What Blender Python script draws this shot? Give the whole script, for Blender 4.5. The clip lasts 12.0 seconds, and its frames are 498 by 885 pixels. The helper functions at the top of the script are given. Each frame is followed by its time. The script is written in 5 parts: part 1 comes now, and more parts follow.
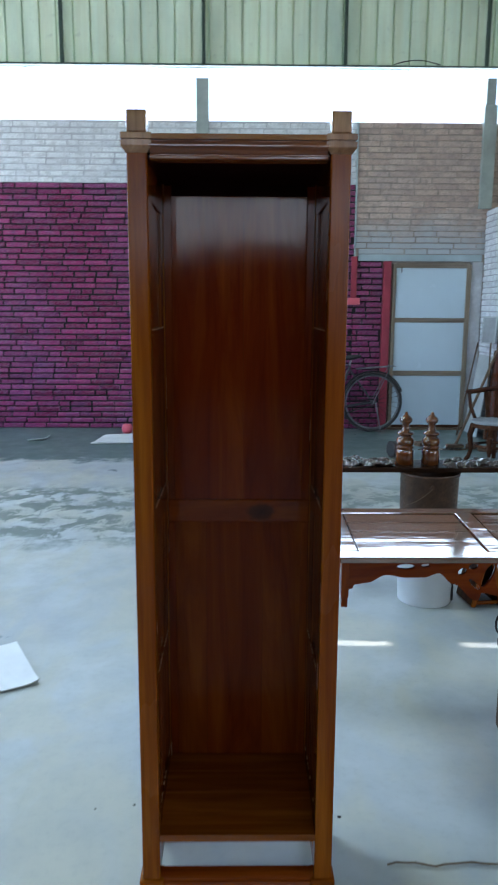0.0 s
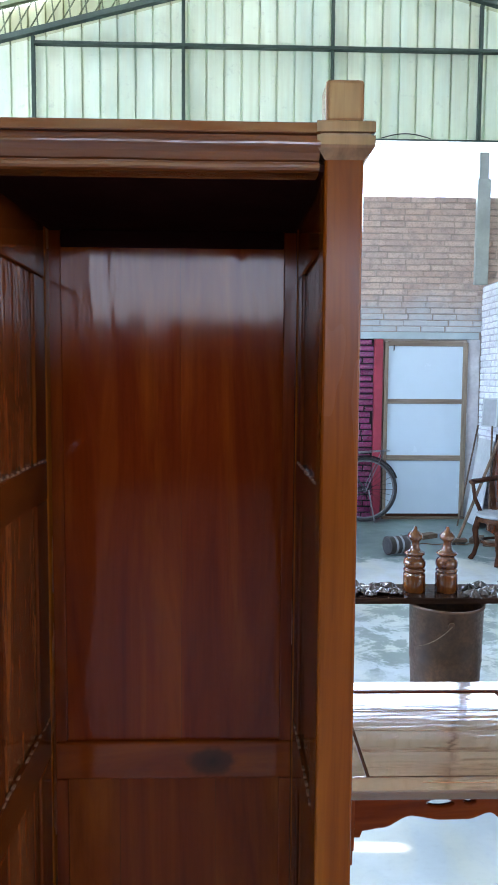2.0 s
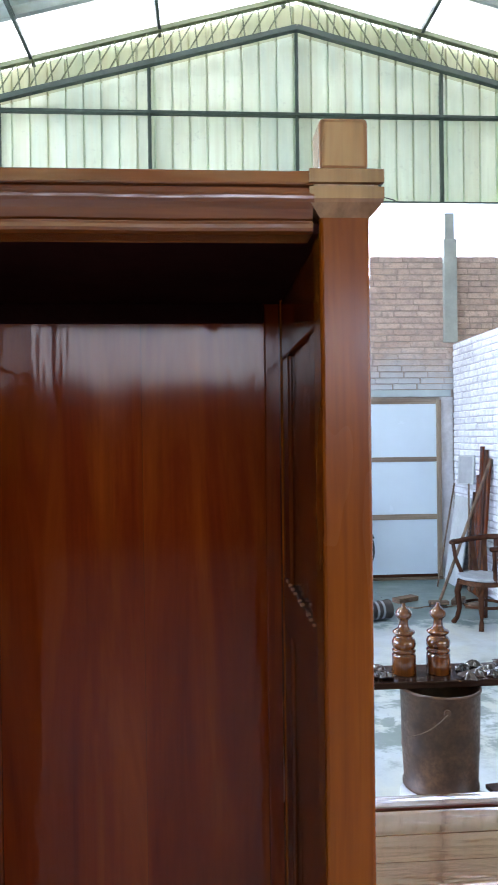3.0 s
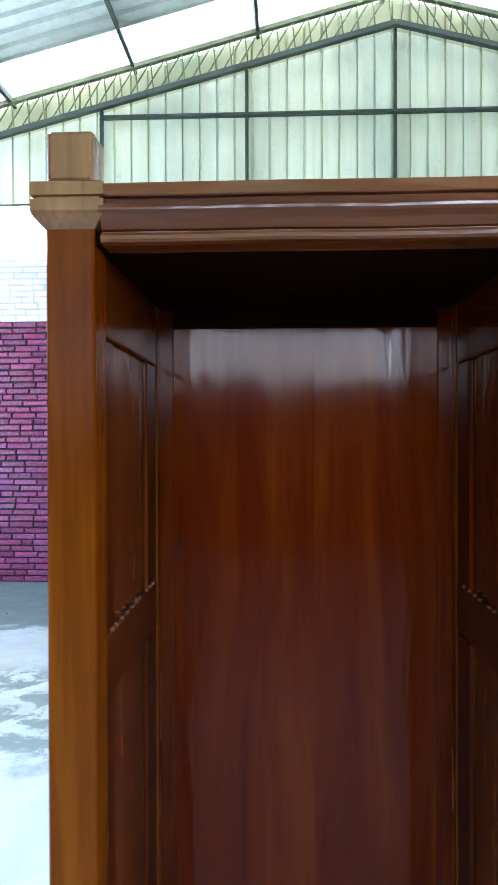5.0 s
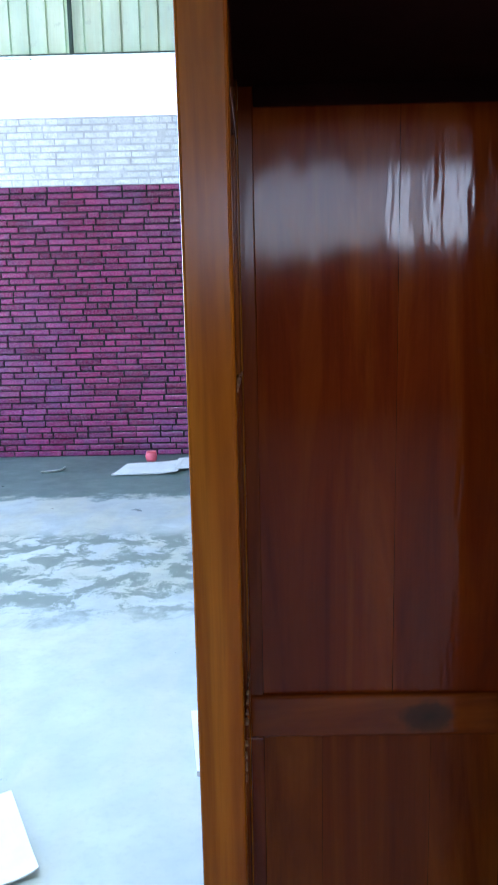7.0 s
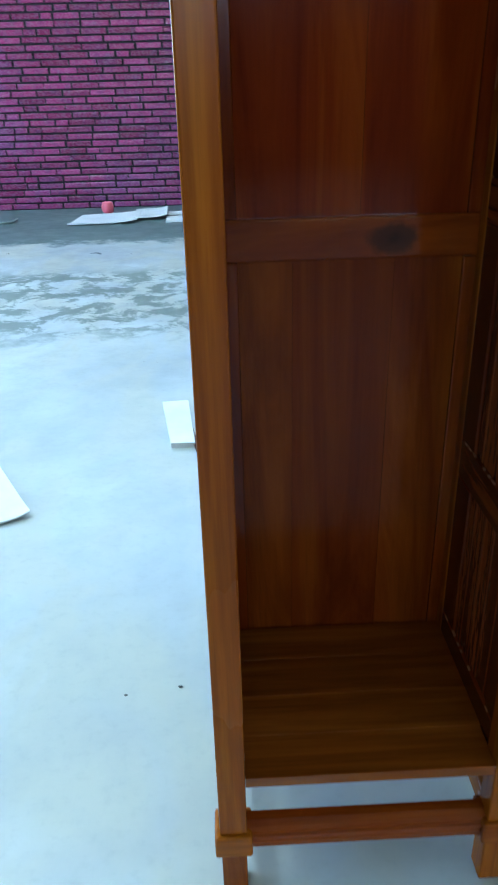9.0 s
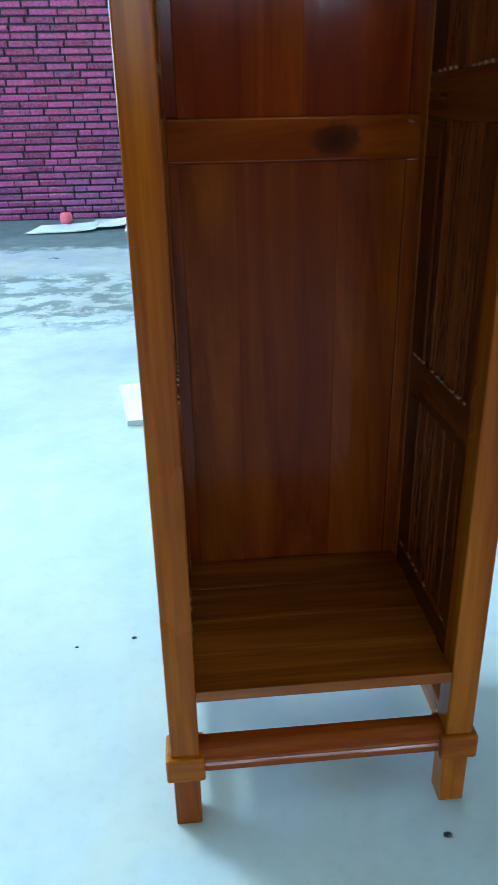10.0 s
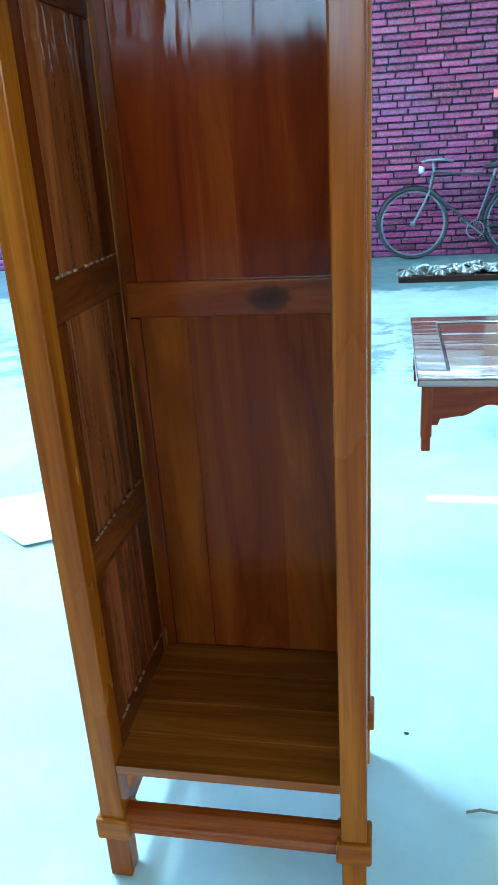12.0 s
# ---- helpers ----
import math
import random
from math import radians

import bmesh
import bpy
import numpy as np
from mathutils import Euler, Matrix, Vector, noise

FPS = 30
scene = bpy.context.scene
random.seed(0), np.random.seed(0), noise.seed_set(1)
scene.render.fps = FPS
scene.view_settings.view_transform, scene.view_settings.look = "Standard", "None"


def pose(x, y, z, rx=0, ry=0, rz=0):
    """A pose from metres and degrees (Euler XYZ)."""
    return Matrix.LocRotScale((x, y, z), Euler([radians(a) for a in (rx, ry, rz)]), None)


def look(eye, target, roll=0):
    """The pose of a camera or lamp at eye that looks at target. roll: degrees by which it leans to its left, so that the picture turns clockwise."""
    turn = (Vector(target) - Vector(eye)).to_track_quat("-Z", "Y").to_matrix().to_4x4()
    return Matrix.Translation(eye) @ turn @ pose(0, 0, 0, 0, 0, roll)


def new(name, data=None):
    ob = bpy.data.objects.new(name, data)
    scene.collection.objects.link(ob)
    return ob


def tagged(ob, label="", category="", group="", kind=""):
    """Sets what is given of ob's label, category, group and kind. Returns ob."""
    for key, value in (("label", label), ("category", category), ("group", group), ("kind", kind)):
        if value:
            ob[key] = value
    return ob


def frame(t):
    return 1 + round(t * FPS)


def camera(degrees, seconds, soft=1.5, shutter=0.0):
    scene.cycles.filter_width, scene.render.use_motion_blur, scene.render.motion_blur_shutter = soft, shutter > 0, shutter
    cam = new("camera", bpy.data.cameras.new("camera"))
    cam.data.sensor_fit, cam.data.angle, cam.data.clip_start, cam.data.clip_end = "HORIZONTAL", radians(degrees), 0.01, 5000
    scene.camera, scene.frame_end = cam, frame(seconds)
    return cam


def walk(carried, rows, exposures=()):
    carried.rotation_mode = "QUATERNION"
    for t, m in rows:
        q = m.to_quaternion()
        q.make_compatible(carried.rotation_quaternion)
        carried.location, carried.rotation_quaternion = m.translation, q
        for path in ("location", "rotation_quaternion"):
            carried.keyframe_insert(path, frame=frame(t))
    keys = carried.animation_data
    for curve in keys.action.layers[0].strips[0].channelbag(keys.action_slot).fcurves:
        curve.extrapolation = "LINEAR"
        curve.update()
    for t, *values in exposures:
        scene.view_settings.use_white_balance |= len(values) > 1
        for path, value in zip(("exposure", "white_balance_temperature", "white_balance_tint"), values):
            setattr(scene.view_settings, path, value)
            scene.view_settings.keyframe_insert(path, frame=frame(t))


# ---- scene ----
cam = camera(37.1, 12.0, soft=1.0, shutter=0.3)
PATH = [
    (0, (0.002, -1.558, 1.484), (0.028, 0.41, 1.125), 0.3),
    (0.5, (-0.014, -1.377, 1.501), (0.128, 0.598, 1.223), -0.9),
    (1, (-0.006, -1.201, 1.503), (0.106, 0.777, 1.23), -0.9),
    (1.5, (0.058, -0.975, 1.536), (0.095, 1.018, 1.371), 0.7),
    (2, (0.083, -0.798, 1.553), (0.14, 1.194, 1.388), 0.4),
    (2.5, (0.074, -0.652, 1.591), (0.286, 1.336, 1.557), -2.0),
    (3, (0.083, -0.603, 1.606), (0.216, 1.392, 1.592), -0.7),
    (3.5, (0.083, -0.592, 1.61), (0.101, 1.408, 1.595), -0.9),
    (3.7, (0.077, -0.59, 1.612), (0.06, 1.41, 1.593), -1.1),
    (5.3, (-0.066, -0.614, 1.611), (-0.16, 1.384, 1.597), -0.1),
    (5.5, (-0.093, -0.61, 1.605), (-0.185, 1.388, 1.566), -0.1),
    (6, (-0.127, -0.609, 1.586), (-0.225, 1.386, 1.499), -0.6),
    (6.5, (-0.15, -0.611, 1.546), (-0.208, 1.378, 1.34), -0.6),
    (7, (-0.164, -0.618, 1.501), (-0.194, 1.354, 1.168), -1.2),
    (7.2, (-0.165, -0.621, 1.476), (-0.19, 1.341, 1.085), -1.5),
    (8.8, (-0.175, -0.731, 1.205), (-0.18, 1.081, 0.358), -1.3),
    (9, (-0.188, -0.753, 1.161), (-0.134, 1.047, 0.29), -1.5),
    (9.5, (-0.199, -0.778, 1.034), (-0.092, 1.007, 0.139), -2.1),
    (10, (-0.168, -0.807, 0.992), (-0.018, 1.016, 0.182), -1.2),
    (10.5, (-0.11, -0.824, 0.98), (0.1, 0.998, 0.182), -2.2),
    (11, (0.018, -0.835, 1.039), (0.031, 1.011, 0.27), -2.8),
    (11.5, (0.144, -0.851, 1.105), (-0.037, 1.006, 0.385), -2.0),
    (12, (0.245, -0.879, 1.184), (-0.11, 0.948, 0.451), -3.6),
]
EXPOSURES = [(0, 2.2, 6050, 17), (1.0, 2.58, 6050, 19), (1.5, 2.82, 6050, 21), (2.0, 3.18, 6050, 24), (2.5, 3.2, 6150, 25), (3.0, 3.26, 6400, 28), (3.7, 3.38, 6400, 27), (5.5, 3.08, 5850, 20), (7.2, 2.98, 5600, 18), (9.0, 2.90, 5450, 8), (10.0, 3.2, 5400, 4), (11.0, 3.68, 5350, -4), (12.0, 3.86, 4680, -9)]
walk(cam, [(r[0], look(*r[1:])) for r in PATH], EXPOSURES)

# ---------------------------------------------------------------- light
SUN_ELEV, SUN_AZ = 72.0, 300.0      # degrees; azimuth clockwise from +y
world = bpy.data.worlds.new("sky")
scene.world = world
world.use_nodes = True
wn = world.node_tree
sky = wn.nodes.new("ShaderNodeTexSky")
sky.sky_type = "NISHITA"
sky.sun_disc = False
sky.sun_elevation, sky.sun_rotation = radians(SUN_ELEV), radians(SUN_AZ)
wn.links.new(sky.outputs[0], wn.nodes["Background"].inputs[0])
wn.nodes["Background"].inputs[1].default_value = 0.15


def lamp(name, kind, m, energy, color, sx=1.0, sy=1.0, angle=0.5):
    d = bpy.data.lights.new(name, kind)
    d.energy, d.color = energy, color
    if kind == "AREA":
        d.shape, d.size, d.size_y = "RECTANGLE", sx, sy
    else:
        d.angle = radians(angle)
    ob = new(name, d)
    ob.matrix_world = m
    return ob


az, el = radians(SUN_AZ), radians(SUN_ELEV)
sun_way = Vector((math.sin(az) * math.cos(el), math.cos(az) * math.cos(el), math.sin(el)))
lamp("sun", "SUN", look(sun_way * 30, (0, 0, 0)), 3.0, (1.0, 0.95, 0.87))
# daylight entering at the open side, the gap above the rear wall and the roof lights
lamp("side_daylight", "AREA", look((-6.1, 3.6, 2.4), (0, 3.6, 1.6)), 38, (0.62, 0.84, 1.0), 6.5, 2.9)
lamp("gap_daylight", "AREA", look((1.2, 7.78, 3.9), (1.2, 0, 3.2)), 64, (0.66, 0.87, 1.0), 14.6, 0.56)
lamp("rear_daylight", "AREA", look((-0.35, -8.3, 2.67), (-0.35, 0, 2.3)), 7.0, (0.92, 0.97, 1.0), 3.7, 0.92)
lamp("rear_daylight", "AREA", look((2.15, -8.3, 2.67), (2.15, 0, 2.3)), 5.5, (0.82, 0.92, 1.0), 0.75, 0.92)
# warm fill from the front right, through an added opening out of view
lamp("right_fill", "AREA", look((8.55, -4.75, 2.3), (0, 0, 0.9)), 17, (1.0, 0.96, 0.76), 4.4, 2.3)
lamp("roof_daylight", "AREA", look((-2.34, 2.08, 5.48), (-0.1, 0.2, 0)), 38, (0.70, 0.90, 1.0), 0.95, 0.75)


# ---------------------------------------------------------------- materials
def node_material(name):
    m = bpy.data.materials.new(name)
    m.use_nodes = True
    nt = m.node_tree
    return m, nt, nt.nodes["Principled BSDF"]


def ramp(nt, fac, stops):
    n = nt.nodes.new("ShaderNodeValToRGB")
    e = n.color_ramp.elements
    e[0].position, e[0].color = stops[0][0], (*stops[0][1], 1)
    e[1].position, e[1].color = stops[-1][0], (*stops[-1][1], 1)
    for p, c in stops[1:-1]:
        x = e.new(p)
        x.color = (*c, 1)
    nt.links.new(fac, n.inputs[0])
    return n.outputs[0]


def coords(nt, scale=(1, 1, 1), shift=None):
    tc = nt.nodes.new("ShaderNodeTexCoord")
    mp = nt.nodes.new("ShaderNodeMapping")
    mp.inputs["Scale"].default_value = scale
    nt.links.new(tc.outputs["Object"], mp.inputs[0])
    if shift:
        info = nt.nodes.new("ShaderNodeObjectInfo")
        mul = nt.nodes.new("ShaderNodeVectorMath")
        mul.operation = "SCALE"
        mul.inputs[0].default_value = shift
        nt.links.new(info.outputs["Random"], mul.inputs["Scale"])
        nt.links.new(mul.outputs[0], mp.inputs["Location"])
    return mp.outputs[0]


def noise_tex(nt, vec, scale, detail=4.0, rough=0.55, distort=0.0):
    n = nt.nodes.new("ShaderNodeTexNoise")
    n.inputs["Scale"].default_value, n.inputs["Detail"].default_value = scale, detail
    n.inputs["Roughness"].default_value, n.inputs["Distortion"].default_value = rough, distort
    nt.links.new(vec, n.inputs["Vector"])
    return n.outputs["Fac"]


def mix(nt, fac, a, b, mode="MIX"):
    n = nt.nodes.new("ShaderNodeMix")
    n.data_type, n.blend_type = "RGBA", mode
    for sock, v in ((n.inputs["Factor"], fac), (n.inputs["A"], a), (n.inputs["B"], b)):
        if isinstance(v, (int, float)):
            sock.default_value = v
        elif isinstance(v, tuple):
            sock.default_value = (*v, 1)
        else:
            nt.links.new(v, sock)
    return n.outputs["Result"]


def remap(nt, val, a, b, c, d):
    n = nt.nodes.new("ShaderNodeMapRange")
    for i, v in enumerate((a, b, c, d)):
        n.inputs[i + 1].default_value = v
    nt.links.new(val, n.inputs[0])
    return n.outputs[0]


def bump(nt, bsdf, height, strength, dist):
    n = nt.nodes.new("ShaderNodeBump")
    n.inputs["Strength"].default_value, n.inputs["Distance"].default_value = strength, dist
    nt.links.new(height, n.inputs["Height"])
    nt.links.new(n.outputs[0], bsdf.inputs["Normal"])


def plain(name, color, rough=0.5, metal=0.0, grain=30.0, vary=0.25, bumpy=0.15, coat=0.0):
    m, nt, b = node_material(name)
    v = coords(nt, shift=(7, 3, 5))
    big, small = noise_tex(nt, v, grain * 0.12), noise_tex(nt, v, grain)
    c = mix(nt, remap(nt, big, 0.3, 0.7, 0, 1), tuple(x * (1 - vary) for x in color), tuple(min(1, x * (1 + vary)) for x in color))
    c = mix(nt, remap(nt, small, 0.35, 0.65, 0, vary), c, tuple(x * 0.6 for x in color))
    nt.links.new(c, b.inputs["Base Color"])
    b.inputs["Metallic"].default_value = metal
    nt.links.new(remap(nt, small, 0.3, 0.7, max(0.03, rough - 0.1), rough + 0.1), b.inputs["Roughness"])
    b.inputs["Coat Weight"].default_value = coat
    b.inputs["Coat Roughness"].default_value = 0.08
    if bumpy:
        bump(nt, b, small, bumpy, 0.002)
    return m


def wood(name, axis, dark, mid, light, coat=1.0, rough=0.3, coat_rough=0.09, ripple=0.25, ior=1.26, pores=0.3, width=16.0, wave=26.0, wave_long=2.0):
    """Varnished timber with the grain along axis (0 x, 1 y, 2 z), each piece of its own tone."""
    m, nt, b = node_material(name)
    long = [width, width, width]
    long[axis] = 1.1
    v = coords(nt, tuple(long), (3.1, 5.7, 4.3))
    fine = [150.0, 150.0, 150.0]
    fine[axis] = 4.0
    vf = coords(nt, tuple(fine), (9.1, 2.7, 6.3))
    streak = noise_tex(nt, v, 1.0, 5.0, 0.6, 1.2)
    pore = noise_tex(nt, vf, 1.0, 3.0, 0.6)
    c = ramp(nt, streak, [(0.28, dark), (0.5, mid), (0.74, light)])
    c = mix(nt, remap(nt, pore, 0.45, 0.7, 0, pores), c, tuple(x * 0.55 for x in dark))
    info = nt.nodes.new("ShaderNodeObjectInfo")
    hsv = nt.nodes.new("ShaderNodeHueSaturation")
    nt.links.new(remap(nt, info.outputs["Random"], 0, 1, 0.86, 1.14), hsv.inputs["Value"])
    nt.links.new(remap(nt, info.outputs["Random"], 0, 1, 0.494, 0.502), hsv.inputs["Hue"])
    nt.links.new(c, hsv.inputs["Color"])
    nt.links.new(hsv.outputs[0], b.inputs["Base Color"])
    b.inputs["Roughness"].default_value = rough
    b.inputs["Coat Weight"].default_value = coat
    # smeared, dusty varnish
    smear = [3.0, 3.0, 3.0]
    smear[axis] = 0.8
    sm = noise_tex(nt, coords(nt, tuple(smear), (5.3, 1.9, 7.7)), 3.0, 3.0, 0.5)
    nt.links.new(remap(nt, sm, 0.3, 0.7, coat_rough * 0.75, coat_rough * 1.6), b.inputs["Coat Roughness"])
    b.inputs["Coat IOR"].default_value = ior
    b.inputs["Specular IOR Level"].default_value = 0.0 if coat > 0.5 else 0.2
    # brushed varnish: long soft ripples that break up the reflections
    long_wave = [wave, wave, wave]
    long_wave[axis] = wave_long
    vw = coords(nt, tuple(long_wave), (2.1, 4.7, 8.3))
    rip = noise_tex(nt, vw, 1.0, 3.0, 0.55)
    bn = nt.nodes.new("ShaderNodeBump")
    bn.inputs["Strength"].default_value, bn.inputs["Distance"].default_value = ripple, 0.004
    nt.links.new(rip, bn.inputs["Height"])
    nt.links.new(bn.outputs[0], b.inputs["Coat Normal"])
    nt.links.new(bn.outputs[0], b.inputs["Normal"])
    return m


TEAK = ((0.140, 0.027, 0.0010), (0.245, 0.065, 0.0020), (0.345, 0.118, 0.006))
TEAK_RED = ((0.082, 0.0072, 0.0008), (0.150, 0.0200, 0.0014), (0.240, 0.050, 0.004))
teak = [wood("varnished_teak_" + n, i, *TEAK, coat_rough=0.20, ior=1.265, ripple=0.25, wave=16.0, width=10.0) for i, n in enumerate("xyz")]
TEAK_IN = ((0.072, 0.0088, 0.001), (0.15, 0.0245, 0.0018), (0.25, 0.056, 0.004))
teak_in = [wood("inner_teak_" + n, i, *TEAK_IN, coat_rough=0.12, pores=0.15, ior=1.3, width=11.0) for i, n in enumerate("xyz")]
teak_red = [wood("red_stained_teak_" + n, i, *TEAK_RED, coat_rough=0.075, ripple=0.45, pores=0.15, width=11.0, ior=1.275, wave=20.0, wave_long=3.0) for i, n in enumerate("xyz")]
teak_low = wood("lower_back_teak", 2, (0.080, 0.0095, 0.001), (0.150, 0.0280, 0.0022), (0.240, 0.062, 0.005), coat_rough=0.16, ripple=0.5, pores=0.15, width=11.0, ior=1.2, wave=26.0, wave_long=3.0)
shelf_wood = wood("shelf_teak", 0, (0.08, 0.015, 0.0015), (0.175, 0.042, 0.0035), (0.29, 0.085, 0.009), coat_rough=0.07, ior=1.45, width=14.0)
side_wood = wood("dark_rail_teak", 1, (0.05, 0.009, 0.0015), (0.105, 0.022, 0.003), (0.18, 0.046, 0.006), coat_rough=0.12, ior=1.26)
side_wood_z = wood("dark_stile_teak", 2, (0.05, 0.009, 0.0015), (0.105, 0.022, 0.003), (0.18, 0.046, 0.006), coat_rough=0.12, ior=1.26)
cap_pale = wood("pale_worn_teak", 2, (0.15, 0.058, 0.020), (0.28, 0.13, 0.05), (0.42, 0.232, 0.105), coat_rough=0.16, ripple=0.3, ior=1.7, wave=14.0, wave_long=8.0)
panel_wood = wood("hand_planed_panel_teak", 2, (0.075, 0.015, 0.003), (0.160, 0.038, 0.008), (0.275, 0.082, 0.020), coat_rough=0.07, ripple=1.0, pores=0.25, width=14.0, ior=1.38, wave=22.0, wave_long=6.0)
cap_wood = [wood("dull_varnished_teak_" + n, i, (0.10, 0.023, 0.005), (0.19, 0.054, 0.012), (0.29, 0.105, 0.028), coat_rough=0.11, ripple=0.5, ior=1.6, wave=30.0, wave_long=6.0) for i, n in enumerate("xyz")]
old_wood = [wood("weathered_wood_" + n, i, (0.05, 0.03, 0.02), (0.13, 0.085, 0.055), (0.24, 0.17, 0.12), coat=0.0, rough=0.7) for i, n in enumerate("xyz")]
dark_wood = [wood("dark_stained_wood_" + n, i, (0.025, 0.010, 0.006), (0.06, 0.025, 0.013), (0.11, 0.05, 0.025), coat=0.6) for i, n in enumerate("xyz")]
plank_wood = wood("blackened_plank_wood", 0, (0.012, 0.006, 0.004), (0.028, 0.013, 0.008), (0.055, 0.027, 0.016), coat=0.6)
table_wood = wood("glossy_tabletop_wood", 0, (0.06, 0.016, 0.005), (0.13, 0.04, 0.012), (0.22, 0.08, 0.028), coat_rough=0.06, ripple=0.3, ior=2.6, wave=15.0, wave_long=1.6)
finial_wood = wood("polished_finial_wood", 2, (0.045, 0.011, 0.002), (0.11, 0.031, 0.005), (0.20, 0.066, 0.011), coat_rough=0.03, ior=1.8)


def knotted(name, axis, cx, cz, *args, **kw):
    """The same timber with a dark oval knot, its rings fading into the grain."""
    m = wood(name, axis, *args, **kw)
    nt = m.node_tree
    b = nt.nodes["Principled BSDF"]
    grain = b.inputs["Base Color"].links[0].from_socket
    mp = nt.nodes.new("ShaderNodeMapping")
    mp.vector_type = "TEXTURE"
    mp.inputs["Location"].default_value = (cx, 0, cz)
    mp.inputs["Scale"].default_value = (0.044, 1e3, 0.025)
    tc = nt.nodes.new("ShaderNodeTexCoord")
    nt.links.new(tc.outputs["Object"], mp.inputs[0])
    ln = nt.nodes.new("ShaderNodeVectorMath")
    ln.operation = "LENGTH"
    nt.links.new(mp.outputs[0], ln.inputs[0])
    wob = nt.nodes.new("ShaderNodeMath")
    wob.operation = "MULTIPLY_ADD"
    nt.links.new(noise_tex(nt, coords(nt), 60.0, 3), wob.inputs[0])
    wob.inputs[1].default_value = 0.55
    nt.links.new(ln.outputs["Value"], wob.inputs[2])
    core = mix(nt, remap(nt, wob.outputs[0], 0.3, 1.1, 0, 1), (0.030, 0.006, 0.001), (0.066, 0.013, 0.0018))
    nt.links.new(mix(nt, remap(nt, wob.outputs[0], 0.95, 1.3, 0, 1), core, grain), b.inputs["Base Color"])
    return m


knot_rail = knotted("knotted_rail_teak", 0, 0.060, 0.955, *TEAK_IN, coat_rough=0.07, pores=0.15, ior=1.3, width=11.0)
# shade under the top and shelf, put into a near-black matt colour
shade_black = plain("shade_black_board", (0.024, 0.007, 0.006), 0.9, 0.0, 40)
shade_black.node_tree.nodes["Principled BSDF"].inputs["Specular IOR Level"].default_value = 0.0
# highlights of the rail edges as a pale glossy colour
edge_glint = plain("pale_edge_glint", (0.26, 0.14, 0.085), 0.15, 0.0, 80, coat=1.0)
steel_green = plain("dark_green_steel", (0.030, 0.055, 0.040), 0.5, 0.0, 25)
truss_steel = plain("olive_painted_steel", (0.12, 0.15, 0.075), 0.55, 0.0, 25)
black_iron = plain("worn_black_iron", (0.022, 0.021, 0.022), 0.45, 0.4, 60)
bike_paint = plain("faded_bike_paint", (0.055, 0.055, 0.06), 0.4, 0.2, 60)
grey_iron = plain("dull_bike_metal", (0.22, 0.225, 0.24), 0.42, 0.7, 60)
rubber = plain("old_rubber", (0.03, 0.029, 0.028), 0.75, 0.0, 60)
white_plastic = plain("white_plastic", (0.72, 0.74, 0.74), 0.4, 0.0, 20, 0.08)
white_card = plain("white_board", (0.70, 0.72, 0.71), 0.7, 0.0, 20, 0.1)
grey_card = plain("grey_cardboard", (0.42, 0.45, 0.45), 0.8, 0.0, 30, 0.15)
panel_grey = plain("grey_painted_panel", (0.27, 0.29, 0.30), 0.6, 0.0, 20, 0.2)
tin = plain("rusty_tin", (0.075, 0.034, 0.016), 0.45, 0.0, 75, 0.75)
tin.node_tree.nodes["Principled BSDF"].inputs["Specular IOR Level"].default_value = 0.35
black_tin = plain("black_drum", (0.028, 0.021, 0.017), 0.6, 0.0, 25, 0.4)
pier_grey = plain("grey_cement_pier", (0.36, 0.40, 0.37), 0.85, 0.0, 18, 0.2, 0.5)
pier_red = plain("red_painted_cement", (0.32, 0.028, 0.055), 0.5, 0.0, 14, 0.25, 0.4)
lintel_plaster = plain("pale_blue_plaster", (0.42, 0.50, 0.52), 0.85, 0.0, 8, 0.25, 0.5)
wall_plain = plain("cement_wall", (0.24, 0.23, 0.21), 0.9, 0.0, 8, 0.2, 0.4)
wall_red = plain("red_reflection_wall", (0.17, 0.025, 0.045), 0.8, 0.0, 8, 0.2, 0.4)
wall_warm = plain("old_ochre_wall", (0.40, 0.33, 0.23), 0.9, 0.0, 8, 0.2, 0.4)
pink_plastic = plain("pink_plastic", (0.72, 0.12, 0.16), 0.4, 0.0, 20, 0.1)
ornament_dark = plain("dark_carved_wood", (0.04, 0.024, 0.018), 0.14, 0.0, 120, 0.5, 0.3, 1.0)
ornament_pale = plain("pale_glossy_shell", (0.07, 0.05, 0.043), 0.14, 0.0, 90, 0.4, 0.3, 1.0)
twig_brown = plain("dry_twig", (0.16, 0.12, 0.08), 0.85, 0.0, 90)


